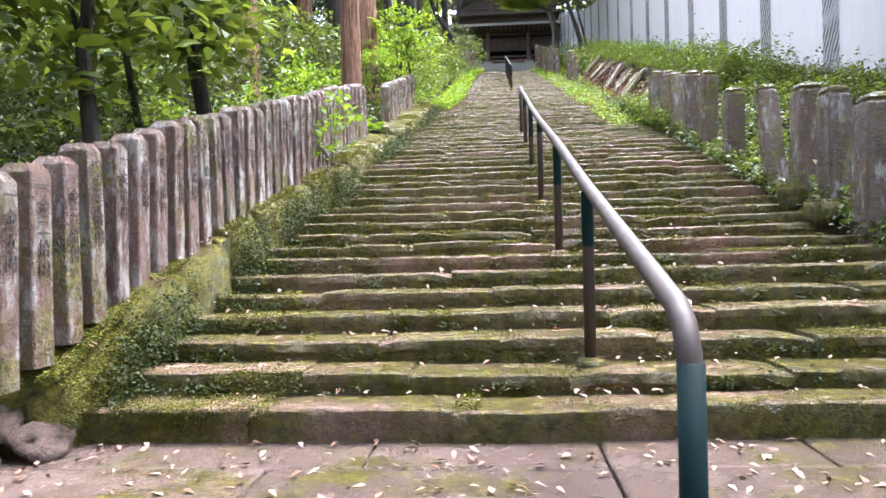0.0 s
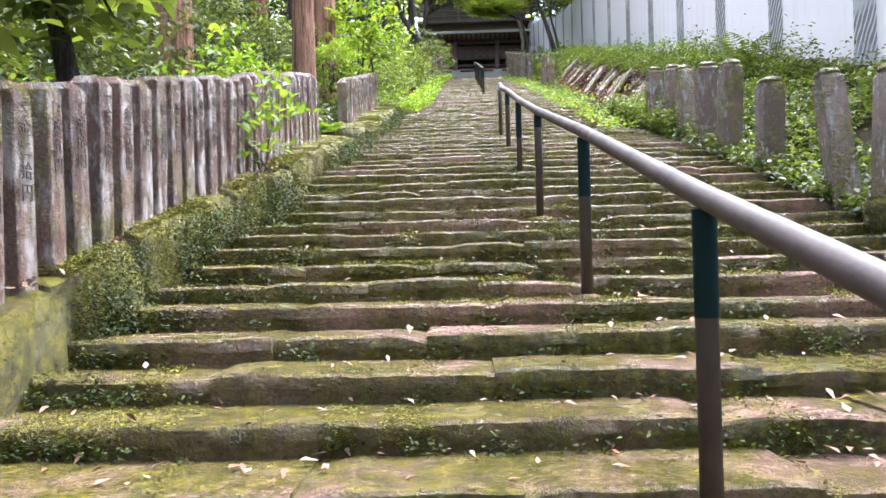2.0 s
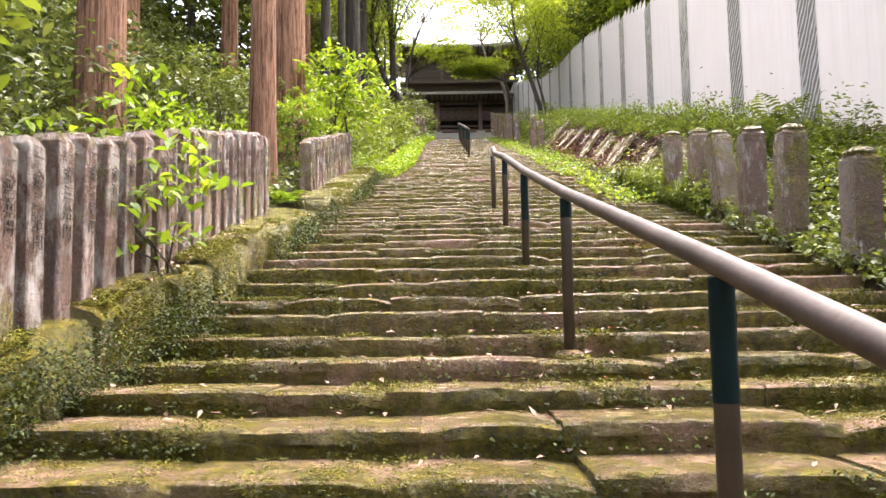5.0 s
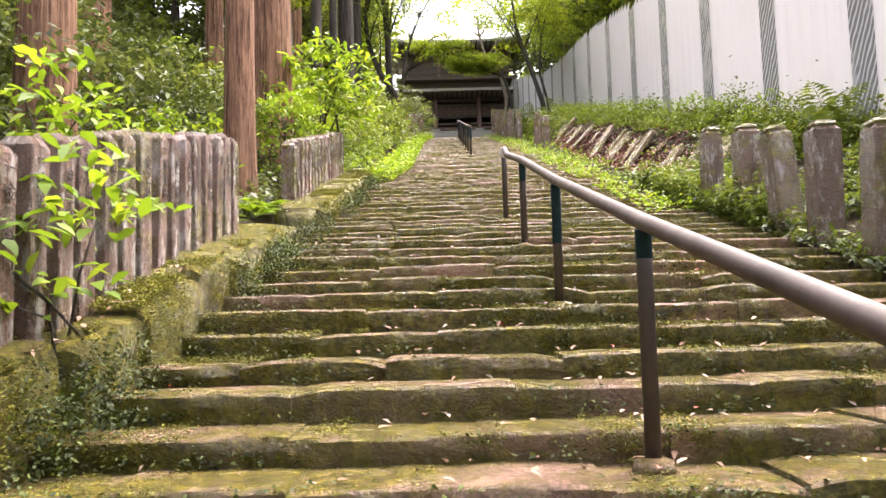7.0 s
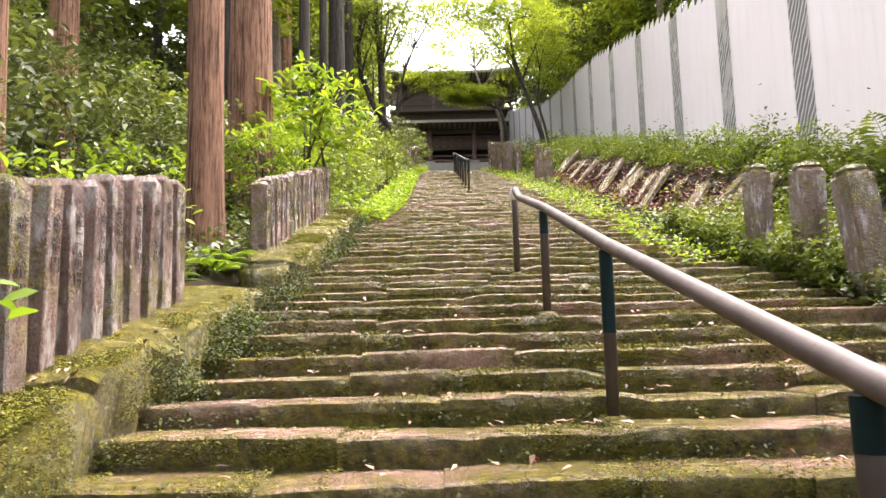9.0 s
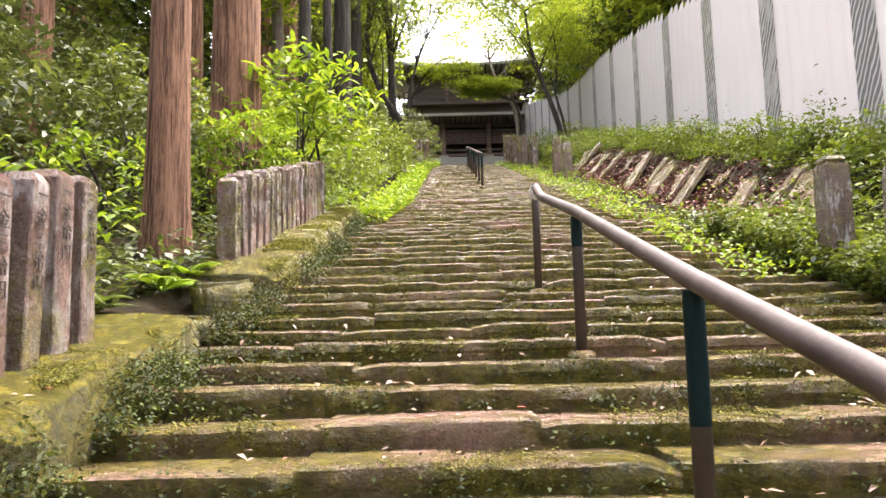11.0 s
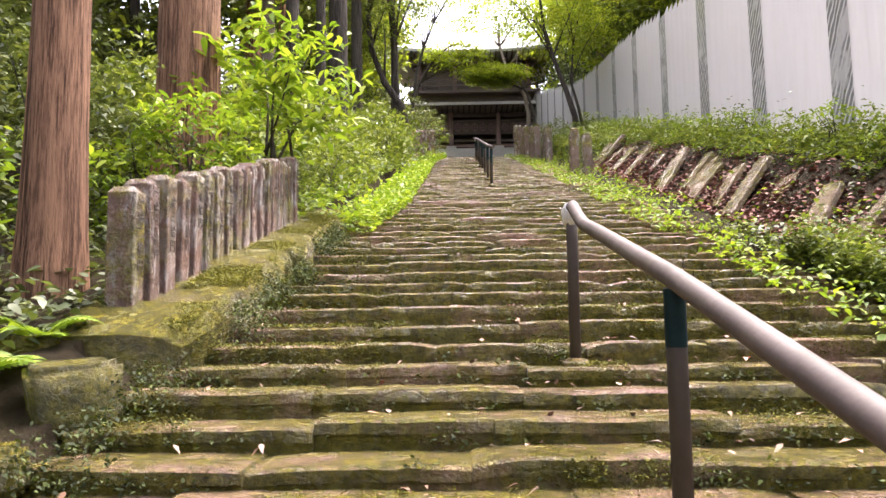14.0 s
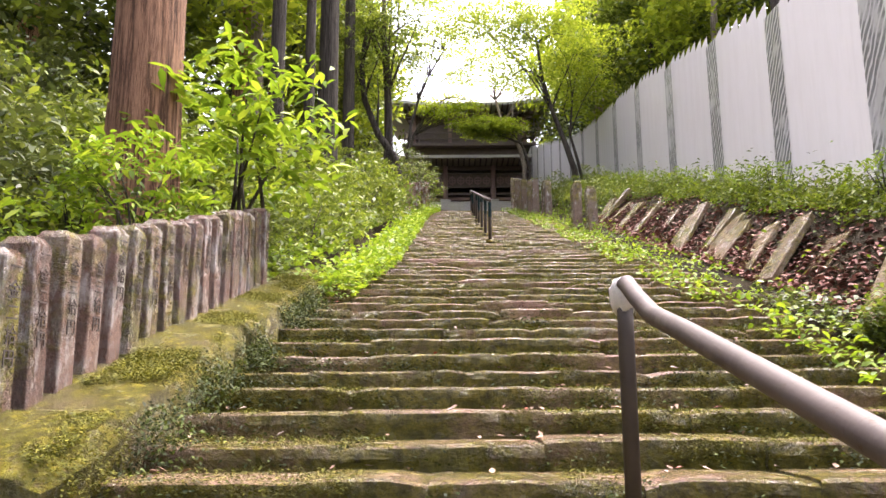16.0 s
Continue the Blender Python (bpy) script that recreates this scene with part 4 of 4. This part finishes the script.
CROWNS = [cedar_crown(300 + i) for i in range(2)]
CEDARS = [(-4.75, 13.9, 0.33), (-2.95, 15.45, 0.205), (-3.3, 18.9, 0.37), (-3.6, 25.6, 0.16), (-3.55, 28.6, 0.14), (-3.3, 29.8, 0.28), (-3.6, 35.6, 0.22), (-7.5, 21.0, 0.3), (-9.0, 16.0, 0.32), (-7.0, 27.5, 0.3), (-11.0, 24.0, 0.35), (-6.5, 33.0, 0.3), (-9.5, 10.0, 0.3), (-13.0, 18.0, 0.35), (-6.2, 36.0, 0.3), (-12, 31, 0.35)]
for i, (x, y, r) in enumerate(CEDARS):
    h = 17 + (i * 5 % 4)
    v, f, z = cedar_trunk(x, y, r, h, i)
    root = thing("cedar_tree", "tall straight cedar with reddish fibrous bark", "tree", (x, y, z), "cedars beside the stairs")
    put("trunk", mesh_of("trunk", v, f, CEDAR if r > 0.18 and i not in (5, 6) else DARKBARK, True), root)
    put("crown", CROWNS[i % 2], root, place=pose(0, 0, h - 7.5, 0, 0, i * 50))


def broadleaf(name, label, base, path, r, limbs, hubs, per, radius, leaf, mat, seed, bark, thick=0.05, group=""):
    """A tree: bent trunk, limbs to its leaf sprays, and a crown of loose leaves."""
    root = thing(name, label, "tree", base, group)
    rng = np.random.default_rng(seed)
    hb = np.array(hubs)
    parts = [limb([Vector(p) for p in path], r, r * 0.35, 9)]
    rnd = random.Random(seed)
    for i in range(limbs):
        e = Vector(hb[rnd.randrange(len(hb))])
        k = rnd.randrange(max(1, len(path) // 2), len(path))
        a = Vector(path[k])
        mid = a.lerp(e, 0.5) + Vector((rnd.uniform(-0.2, 0.2), rnd.uniform(-0.2, 0.2), 0.25))
        parts.append(limb([a, a.lerp(mid, 0.5) + Vector((0, 0, 0.08)), mid, e], r * 0.3, 0.012, 6))
    v, f = join(parts)
    put("trunk", mesh_of("trunk", v, f, bark, True), root)
    put("crown", leaf_soup("crown", sprays(rng, hb, per, radius, thick), leaf, mat, rng, 0.4, 0.25, 0.5), root)
    return root


def hub_cloud(seed, n, centre, size):
    rng = np.random.default_rng(seed)
    return blob_hubs(rng, n, *size, 0.2, -1.0) + np.array(centre)


# maples about the head of the stairs and before the gate
broadleaf("maple_tree", "leaning forked maple with dark trunk over the steps", (-2.0, 36.8, slope_z(36.8)), [(0, 0, -0.3), (0.02, 0, 0.8), (-0.03, 0, 1.6), (-0.1, 0, 2.0), (-0.75, 0.1, 3.0), (-1.25, 0.2, 4.3), (-1.35, 0.2, 5.6), (-1.2, 0.2, 7.0)], 0.19, 10, hub_cloud(401, 150, (-1.3, 0.4, 6.6), (2.3, 2.4, 2.4)), 60, 0.6, 0.12, LEAF_MID, 401, DARKBARK)
broadleaf("maple_tree", "straight dark maple trunk beside the forked one", (-2.45, 37.6, slope_z(37.6)), [(0, 0, -0.3), (0.05, 0, 2.5), (0.0, 0, 4.5), (-0.15, 0, 6.5), (-0.2, 0, 9.0)], 0.2, 6, hub_cloud(407, 110, (0.6, 0.0, 8.6), (3.4, 2.0, 1.4)), 50, 0.6, 0.12, LEAF_MAPLE, 407, DARKBARK)
broadleaf("maple_tree", "leaning maple with dark trunk before the white fence", (4.35, 37.1, slope_z(37.1) + 0.85), [(0, 0, -0.3), (-0.12, 0, 0.7), (-0.42, 0, 1.7), (-0.85, 0.1, 3.0), (-1.15, 0.2, 4.2), (-1.3, 0.2, 5.6)], 0.13, 10, np.vstack([hub_cloud(402, 150, (-0.6, 0.3, 5.4), (2.8, 2.2, 2.2)), hub_cloud(409, 120, (-2.6, 0.2, 6.5), (3.2, 2.0, 0.9))]), 50, 0.6, 0.12, LEAF_MAPLE, 402, DARKBARK)
broadleaf("maple_tree", "thin upright maple before the white fence", (4.75, 37.9, slope_z(37.9) + 0.9), [(0, 0, -0.3), (-0.25, 0, 1.0), (-0.5, 0, 2.0), (-0.35, 0.1, 3.6), (0.1, 0.2, 5.6)], 0.07, 9, hub_cloud(408, 60, (0.0, 0.3, 4.8), (1.7, 1.6, 2.0)), 50, 0.5, 0.12, LEAF_MAPLE, 408, DARKBARK)
broadleaf("maple_tree", "slender pale maple in front of the gate", (4.5, 58.0, slope_z(58)), [(0, 0, -0.2), (0.1, 0, 3.0), (-0.15, 0, 4.2), (-0.7, 0.1, 5.2), (-1.25, 0.2, 6.0), (-1.7, 0.2, 7.6)], 0.17, 12, hub_cloud(403, 110, (-1.4, 0.0, 9.6), (4.4, 1.6, 1.6)), 46, 0.6, 0.15, LEAF_MAPLE, 403, PALEBARK)
broadleaf("maple_tree", "low dense maple boughs before the lower roof", (4.9, 57.6, slope_z(57.6)), [(0, 0, -0.2), (0.0, 0, 3.0), (-0.5, 0, 4.5), (-1.6, 0, 5.0), (-3.0, 0, 5.2)], 0.12, 8, hub_cloud(404, 150, (-2.6, -0.3, 5.5), (2.7, 1.0, 0.75)), 60, 0.5, 0.14, LEAF_MAPLE, 404, DARKBARK)
broadleaf("maple_tree", "maple with yellow green sprays before the upper storey", (-3.4, 57.0, slope_z(57)), [(0, 0, -0.2), (0.3, 0, 3.0), (0.9, 0, 5.0), (1.8, 0, 6.5), (2.8, 0, 7.4)], 0.14, 9, hub_cloud(406, 80, (3.0, 0.0, 6.9), (2.6, 0.9, 1.0)), 44, 0.5, 0.15, LEAF_MAPLE, 406, DARKBARK)
broadleaf("maple_tree", "thin bare-branched maple against the sky", (-2.7, 52.0, slope_z(52)), [(0, 0, -0.2), (0.1, 0, 3.5), (0.3, 0, 5.0), (0.7, 0, 6.5), (1.3, 0, 8.0), (2.2, 0, 9.6)], 0.12, 18, hub_cloud(405, 130, (2.2, 0.0, 9.9), (4.4, 1.4, 2.6)), 40, 0.6, 0.16, LEAF_MAPLE, 405, DARKBARK)

# near tree with drooping dark leaves behind the pillars
broadleaf("evergreen_tree", "small dark tree with large drooping leaves", (-2.75, 4.85, 0.6), [(0, 0, -0.3), (0.06, 0.05, 0.8), (-0.03, 0.1, 1.6), (0.05, 0.2, 2.6), (0.1, 0.3, 3.8)], 0.075, 8, hub_cloud(411, 85, (-0.1, 0.4, 2.3), (1.0, 1.3, 1.0)), 11, 0.3, 0.2, LEAF_MID, 411, DARKBARK, 0.12)
broadleaf("evergreen_tree", "small dark tree with large drooping leaves", (-2.75, 7.0, 1.2), [(0, 0, -0.3), (0.05, 0, 0.7), (-0.12, 0.05, 1.5), (-0.2, 0.1, 2.6), (-0.2, 0.1, 4.0)], 0.1, 8, hub_cloud(412, 80, (-0.1, 0.0, 2.2), (0.9, 1.3, 0.9)), 11, 0.3, 0.2, LEAF_MID, 412, DARKBARK, 0.12)
broadleaf("evergreen_tree", "thin dark tree with large drooping leaves", (-3.3, 6.6, 1.1), [(0, 0, -0.3), (0.1, 0, 0.8), (-0.05, 0.05, 1.6), (0.05, 0.1, 2.8), (0.0, 0.1, 4.0)], 0.045, 6, hub_cloud(413, 40, (0.0, 0.2, 2.2), (1.2, 1.4, 1.0)), 11, 0.26, 0.16, LEAF_MID, 413, DARKBARK, 0.12)

# woods behind the white fence, behind the gate and deep in the forest
FAR_CROWNS = [leaf_soup("crown", sprays(np.random.default_rng(420 + i), blob_hubs(np.random.default_rng(420 + i), 150, 3.2, 3.2, 3.6, 0.4, -0.9), 30, 0.75, 0.15), 0.3, (LEAF_MID, LEAF_DARK, LEAF_MAPLE)[i], np.random.default_rng(430 + i), 0.5, 0.3, 0.5) for i in range(3)]


def wood_tree(x, y, h, kind, turn, size, bark, label):
    z = ground_z(x, y)
    root = thing("forest_tree", label, "tree", (x, y, z - 0.2), "woods behind")
    v, f = limb([(0, 0, -0.2), (0.1, 0, h * 0.5), (0.0, 0.1, h), (0.1, 0.1, h + 2.5 * size)], 0.26, 0.08, 9)
    put("trunk", mesh_of("trunk", v, f, bark, True), root)
    put("crown", FAR_CROWNS[kind], root, place=pose(0, 0, h + 1.5 * size, 0, 0, turn) @ Matrix.Diagonal((size, size, size, 1)))


for i, (x, y, h, kind, size) in enumerate([(12.5, 28, 4, 0, 1.0), (13, 33, 5, 0, 1.2), (9.5, 37, 4.5, 2, 1.0), (9.5, 43, 5, 0, 1.2), (13, 40, 7, 1, 1.4), (16, 36, 9, 0, 1.5), (11, 48, 8, 2, 1.3), (9.5, 53, 9, 0, 1.2), (-5.8, 44, 6, 0, 1.2), (-9, 40, 6, 1, 1.3), (-8, 48, 9, 0, 1.3), (-7.0, 54, 8, 2, 1.1), (17, 50, 9, 1, 1.6), (-13, 36, 5, 1, 1.5), (-16, 28, 5, 1, 1.5), (-15, 20, 4, 0, 1.5), (-14, 12, 4, 1, 1.5), (-13, 4, 4, 1, 1.4), (-18, 42, 8, 1, 1.8), (-9.5, 31, 5, 0, 1.2), (-5.6, 31, 7, 2, 0.9), (-5.2, 24, 7.5, 0, 0.8), (-6.5, 46, 4, 2, 1.2), (8.0, 46, 4.5, 2, 1.0), (8.2, 41, 3, 0, 1.0), (-9.0, 62, 5, 0, 1.5), (9.5, 63, 5, 2, 1.5), (10.5, 58, 7, 2, 1.4), (-9.0, 70, 9, 0, 1.8), (11.5, 72, 9, 2, 1.8), (13.0, 66, 6, 0, 1.6)]):
    wood_tree(x, y, h, kind, i * 73, size, PALEBARK if kind == 2 else DARKBARK, "broadleaf tree with green crown in the woods behind")
# unseen trees added to close the rear and block light from behind
for i, (x, y, h, kind, size) in enumerate([(-7, -4, 4, 1, 1.5), (-3, -10, 5, 0, 1.6), (3, -11, 5, 1, 1.6), (8, -6, 4, 0, 1.5), (9, 2, 3.5, 0, 1.2), (-9, -1, 4, 1, 1.4), (0, -16, 5, 1, 2.0), (10, 9, 3.5, 1, 1.2)]):
    wood_tree(x, y, h, kind, i * 47, size, DARKBARK, "unseen broadleaf tree added about the start to block light from behind")
v, f, z = cedar_trunk(7.3, 47.5, 0.34, 18, 44)
root = thing("pine_tree", "tall pale-barked pine behind the white fence", "tree", (7.3, 47.5, z))
put("trunk", mesh_of("trunk", v, f, PALEBARK, True), root)
put("crown", CROWNS[0], root, place=pose(0, 0, 11, 0, 0, 20))
v, f, z = cedar_trunk(8.6, 30.0, 0.27, 18, 45)
root = thing("cedar_tree", "dark cedar trunk rising behind the white fence", "tree", (8.6, 30.0, z))
put("trunk", mesh_of("trunk", v, f, DARKBARK, True), root)
put("crown", CROWNS[1], root, place=pose(0, 0, 12, 0, 0, 20))

# ---- temple gate ----


def roof_mesh(w, d, rise, thick, curve, mat, n=14):
    """A hipped roof with upturned eaves, about its centre at eave height."""
    verts, faces = [], []
    m = 8
    for j in range(m + 1):
        s = j / m
        hx, hy = w / 2 * (1 - s) + (w / 2 - d / 2) * s if w > d else w / 2 * (1 - s), d / 2 * (1 - s)
        z = rise * (s ** 1.12)
        ring = []
        for side in range(4):
            for i in range(n):
                u = -1 + 2 * i / n
                x, y = ((u * hx, -hy), (hx, u * hy), (-u * hx, hy), (-hx, -u * hy))[side]
                ring.append((x, y, z + curve * abs(u) ** 3 * (1 - s) ** 2))
        verts += ring
    k = 4 * n
    for j in range(m):
        for i in range(k):
            a, b = j * k + i, j * k + (i + 1) % k
            faces.append((a, b, b + k, a + k))
    o = len(verts)
    verts += [(x * 0.985, y * 0.985, z - thick) for x, y, z in verts[:k]]
    faces += [(i, i + o, (i + 1) % k + o, (i + 1) % k) for i in range(k)]
    faces.append(tuple(o + i for i in range(k - 1, -1, -1)))
    return mesh_of("roof", verts, faces, mat, False)


def gate():
    gx, gy, gz = 1.15, 64.2, 14.7
    root = thing("temple_gate", "two-storey dark wooden temple gate with pale grey roofs", "temple gate", (gx, gy, gz))

    def box(name, sx, sy, sz, at, mat, parent=root, bevel=0.01, label=""):
        return bm_part(name, box_bm(sx, sy, sz, bevel, at), mat, parent, label)

    box("stone_base", 12.0, 6.4, 0.9, (0, 0.4, -0.02), FOUND, label="pale stone platform")
    box("stone_step", 7.0, 0.5, 0.6, (0, -3.05, -0.02), FOUND)
    box("stone_step", 7.6, 0.5, 0.35, (0, -3.56, -0.02), FOUND)
    for x in (-5.05, -1.68, 1.68, 5.05):
        box("pillar", 0.34, 0.34, 2.5, (x, -2.0, 1.16), REDWOOD, bevel=0.06)
        box("pillar_base", 0.72, 0.72, 0.28, (x, -2.0, 0.88), FOUND, bevel=0.05)
    for z, h in ((1.12, 0.2), (1.5, 0.16), (2.05, 0.14), (2.95, 0.16), (3.3, 0.3)):
        box("beam", 10.4, 0.2, h, (0, -2.0, z), REDWOOD if z < 1.3 else WOOD)
    for x in (-3.37, 0.0, 3.37):
        pane = box("lattice_panel", 3.0, 0.06, 0.76, (x, -1.96, 2.19), WOOD)
        for i in range(5):
            cx, cz = x - 1.2 + 0.6 * i, 2.57
            v, f = [], []
            for k in range(16):
                a = 2 * math.pi * k / 16
                for rr in (0.27, 0.2):
                    for yy in (-2.04, -1.99):
                        v.append((cx + rr * math.cos(a), yy, cz + rr * math.sin(a)))
            for k in range(16):
                p, q = 4 * k, 4 * ((k + 1) % 16)
                f += [(p, q, q + 2, p + 2), (p, p + 1, q + 1, q), (p + 2, q + 2, q + 3, p + 3)]
            put("lattice_ring", mesh_of("lattice_ring", v, f, REDWOOD), pane)
            box("lattice_bar", 0.06, 0.05, 0.74, (cx, -2.02, 2.2), REDWOOD, pane, 0.005)
            box("lattice_bar", 0.5, 0.05, 0.06, (cx, -2.02, 2.54), REDWOOD, pane, 0.005)
    box("inner_wall", 10.4, 0.2, 3.2, (0, 0.8, 0.6), WOOD)
    for x in (-5.2, 5.2):
        box("side_wall", 0.2, 4.4, 3.2, (x, 0.2, 0.6), WOOD)
    put("lower_roof", roof_mesh(13.0, 8.0, 1.0, 0.16, 0.12, TILE), root, "weathered lower roof with pale eave", pose(0, 0.2, 3.84))
    for i in range(31):
        box("rafter", 0.1, 1.6, 0.12, (-5.7 + 0.38 * i, -2.9, 3.56), WOOD)
    box("eave_board", 12.8, 0.08, 0.2, (0, -3.86, 3.66), FOUND, label="pale eave board")
    box("upper_wall", 8.2, 4.6, 3.2, (0, 0.4, 4.3), WOOD)
    box("balcony", 9.4, 5.8, 0.2, (0, 0.3, 4.95), WOOD)
    for x in np.linspace(-4.5, 4.5, 10):
        box("balcony_post", 0.1, 0.1, 0.8, (float(x), -2.5, 5.15), WOOD)
    for z in (5.45, 5.9):
        box("balcony_rail", 9.2, 0.09, 0.09, (0, -2.5, z), WOOD)
    for x in (-3.9, -1.35, 1.35, 3.9):
        box("upper_pillar", 0.28, 0.28, 2.2, (x, -1.98, 5.15), REDWOOD)
    for x in np.linspace(-4.2, 4.2, 9):
        for k in range(3):
            box("bracket", 0.2 + 0.22 * k, 0.5 + 0.25 * k, 0.16, (float(x), -2.1 - 0.1 * k, 6.75 + 0.22 * k), WOOD)
    for i in range(29):
        box("rafter", 0.1, 1.9, 0.12, (-5.3 + 0.38 * i, -2.9, 7.42), WOOD)
    put("upper_roof", roof_mesh(11.4, 8.4, 2.9, 0.18, 0.35, ROOF), root, "broad pale grey upper roof", pose(0, 0.4, 7.66))


gate()

# ---- boulders and carved signs ----
for i, (x, y, z, r) in enumerate([(-2.08, 3.3, LANDING + 0.02, 0.13), (-2.3, 3.3, LANDING + 0.1, 0.13), (-2.26, 3.02, LANDING - 0.03, 0.15)]):
    bm = bmesh.new()
    bmesh.ops.create_icosphere(bm, subdivisions=3, radius=r)
    for q in bm.verts:
        k = 1 + 0.5 * wob(q.co.x / r + i, q.co.y / r, q.co.z / r, 1.3) + 0.14 * wob(q.co.x / r, q.co.y / r + i, q.co.z / r, 4)
        q.co = Vector((q.co.x * k, q.co.y * k, q.co.z * 0.7 * k + 0.04))
    for fc in bm.faces:
        fc.smooth = True
    ob = bm_part("boulder", bm, PAVE)
    ob.location = (x, y, z)
    tagged(ob, "rounded brown boulder at the foot of the kerb", "rock", "boulders at the kerb")


def mossy_block(x, y, z, size, turn, seed, label):
    """A rough squared stone with worn corners."""
    bm = box_bm(*size, 0.03, (0, 0, 0), 2)
    bmesh.ops.subdivide_edges(bm, edges=bm.edges[:], cuts=2, use_grid_fill=True)
    for q in bm.verts:
        c = q.co
        q.co += Vector((0.03 * wob(c.x + seed, c.y, c.z, 5.0), 0.03 * wob(c.x, c.y + seed, c.z, 5.0), 0.03 * wob(c.x, c.y, c.z + seed, 5.0)))
    for fc in bm.faces:
        fc.smooth = True
    ob = bm_part("mossy_block", bm, KERB)
    ob.matrix_basis = pose(x, y, z, 4, -5, turn)
    tagged(ob, label, "stone block", "loose stones in the kerb gap")


mossy_block(-1.98, 13.0, slope_z(13.0) - 0.08, (0.62, 0.22, 0.2), 14, 1, "fallen mossy kerb block lying across the gap")
mossy_block(-1.86, 13.75, slope_z(13.75) - 0.12, (0.38, 0.34, 0.34), 35, 2, "squat mossy stone at the broken end of the kerb")
mossy_block(-2.45, 14.25, slope_z(14.25) - 0.05, (0.4, 0.3, 0.25), -20, 3, "dark mossy stone below the short pillar row")
mossy_block(2.95, 6.9, slope_z(6.9) - 0.05, (0.3, 0.26, 0.24), 20, 4, "mossy stone wedged between the stone posts")
mossy_block(2.95, 7.55, slope_z(7.55) - 0.05, (0.26, 0.24, 0.26), -15, 5, "mossy stone wedged between the stone posts")


def carved(character, size):
    """A mesh of one upright carved character that faces +x, its top at the origin."""
    cu = bpy.data.curves.new("carved_character", "FONT")
    cu.body, cu.size, cu.extrude, cu.align_x = character, size, 0.002, "CENTER"
    tmp = bpy.data.objects.new("carved_character", cu)
    me = bpy.data.meshes.new_from_object(tmp)
    bpy.data.objects.remove(tmp)
    me.transform(pose(0, 0, 0, 90, 0, 90))
    me.materials.append(STROKE_SHADE)
    return me


# one dark colour on flat strokes paints the shade inside the carving
STROKE_SHADE = plain("carved_shadow", (0.035, 0.022, 0.017), 0.9, 0.0, 0.3)
GLYPHS = {c: carved(c, 0.088) for c in "一金三拾円二五"}
crnd = random.Random(6)
for pillar in [o for o in scene.objects if o.name.startswith("pillar") and o.parent and o.parent.name.startswith("stone_fence") and o.location.y < 20]:
    sc = pillar.scale
    for k, c in enumerate(crnd.choice(("一金三拾円", "一金拾円", "一金二拾円", "一金五円"))):
        ob = put("carved_character", GLYPHS[c], pillar)
        ob.matrix_basis = pose(0.097, 0, 0.86 - 0.1 * k / sc[2], 0, 0, 0) @ Matrix.Diagonal((1, 1 / sc[1], 1 / sc[2], 1))
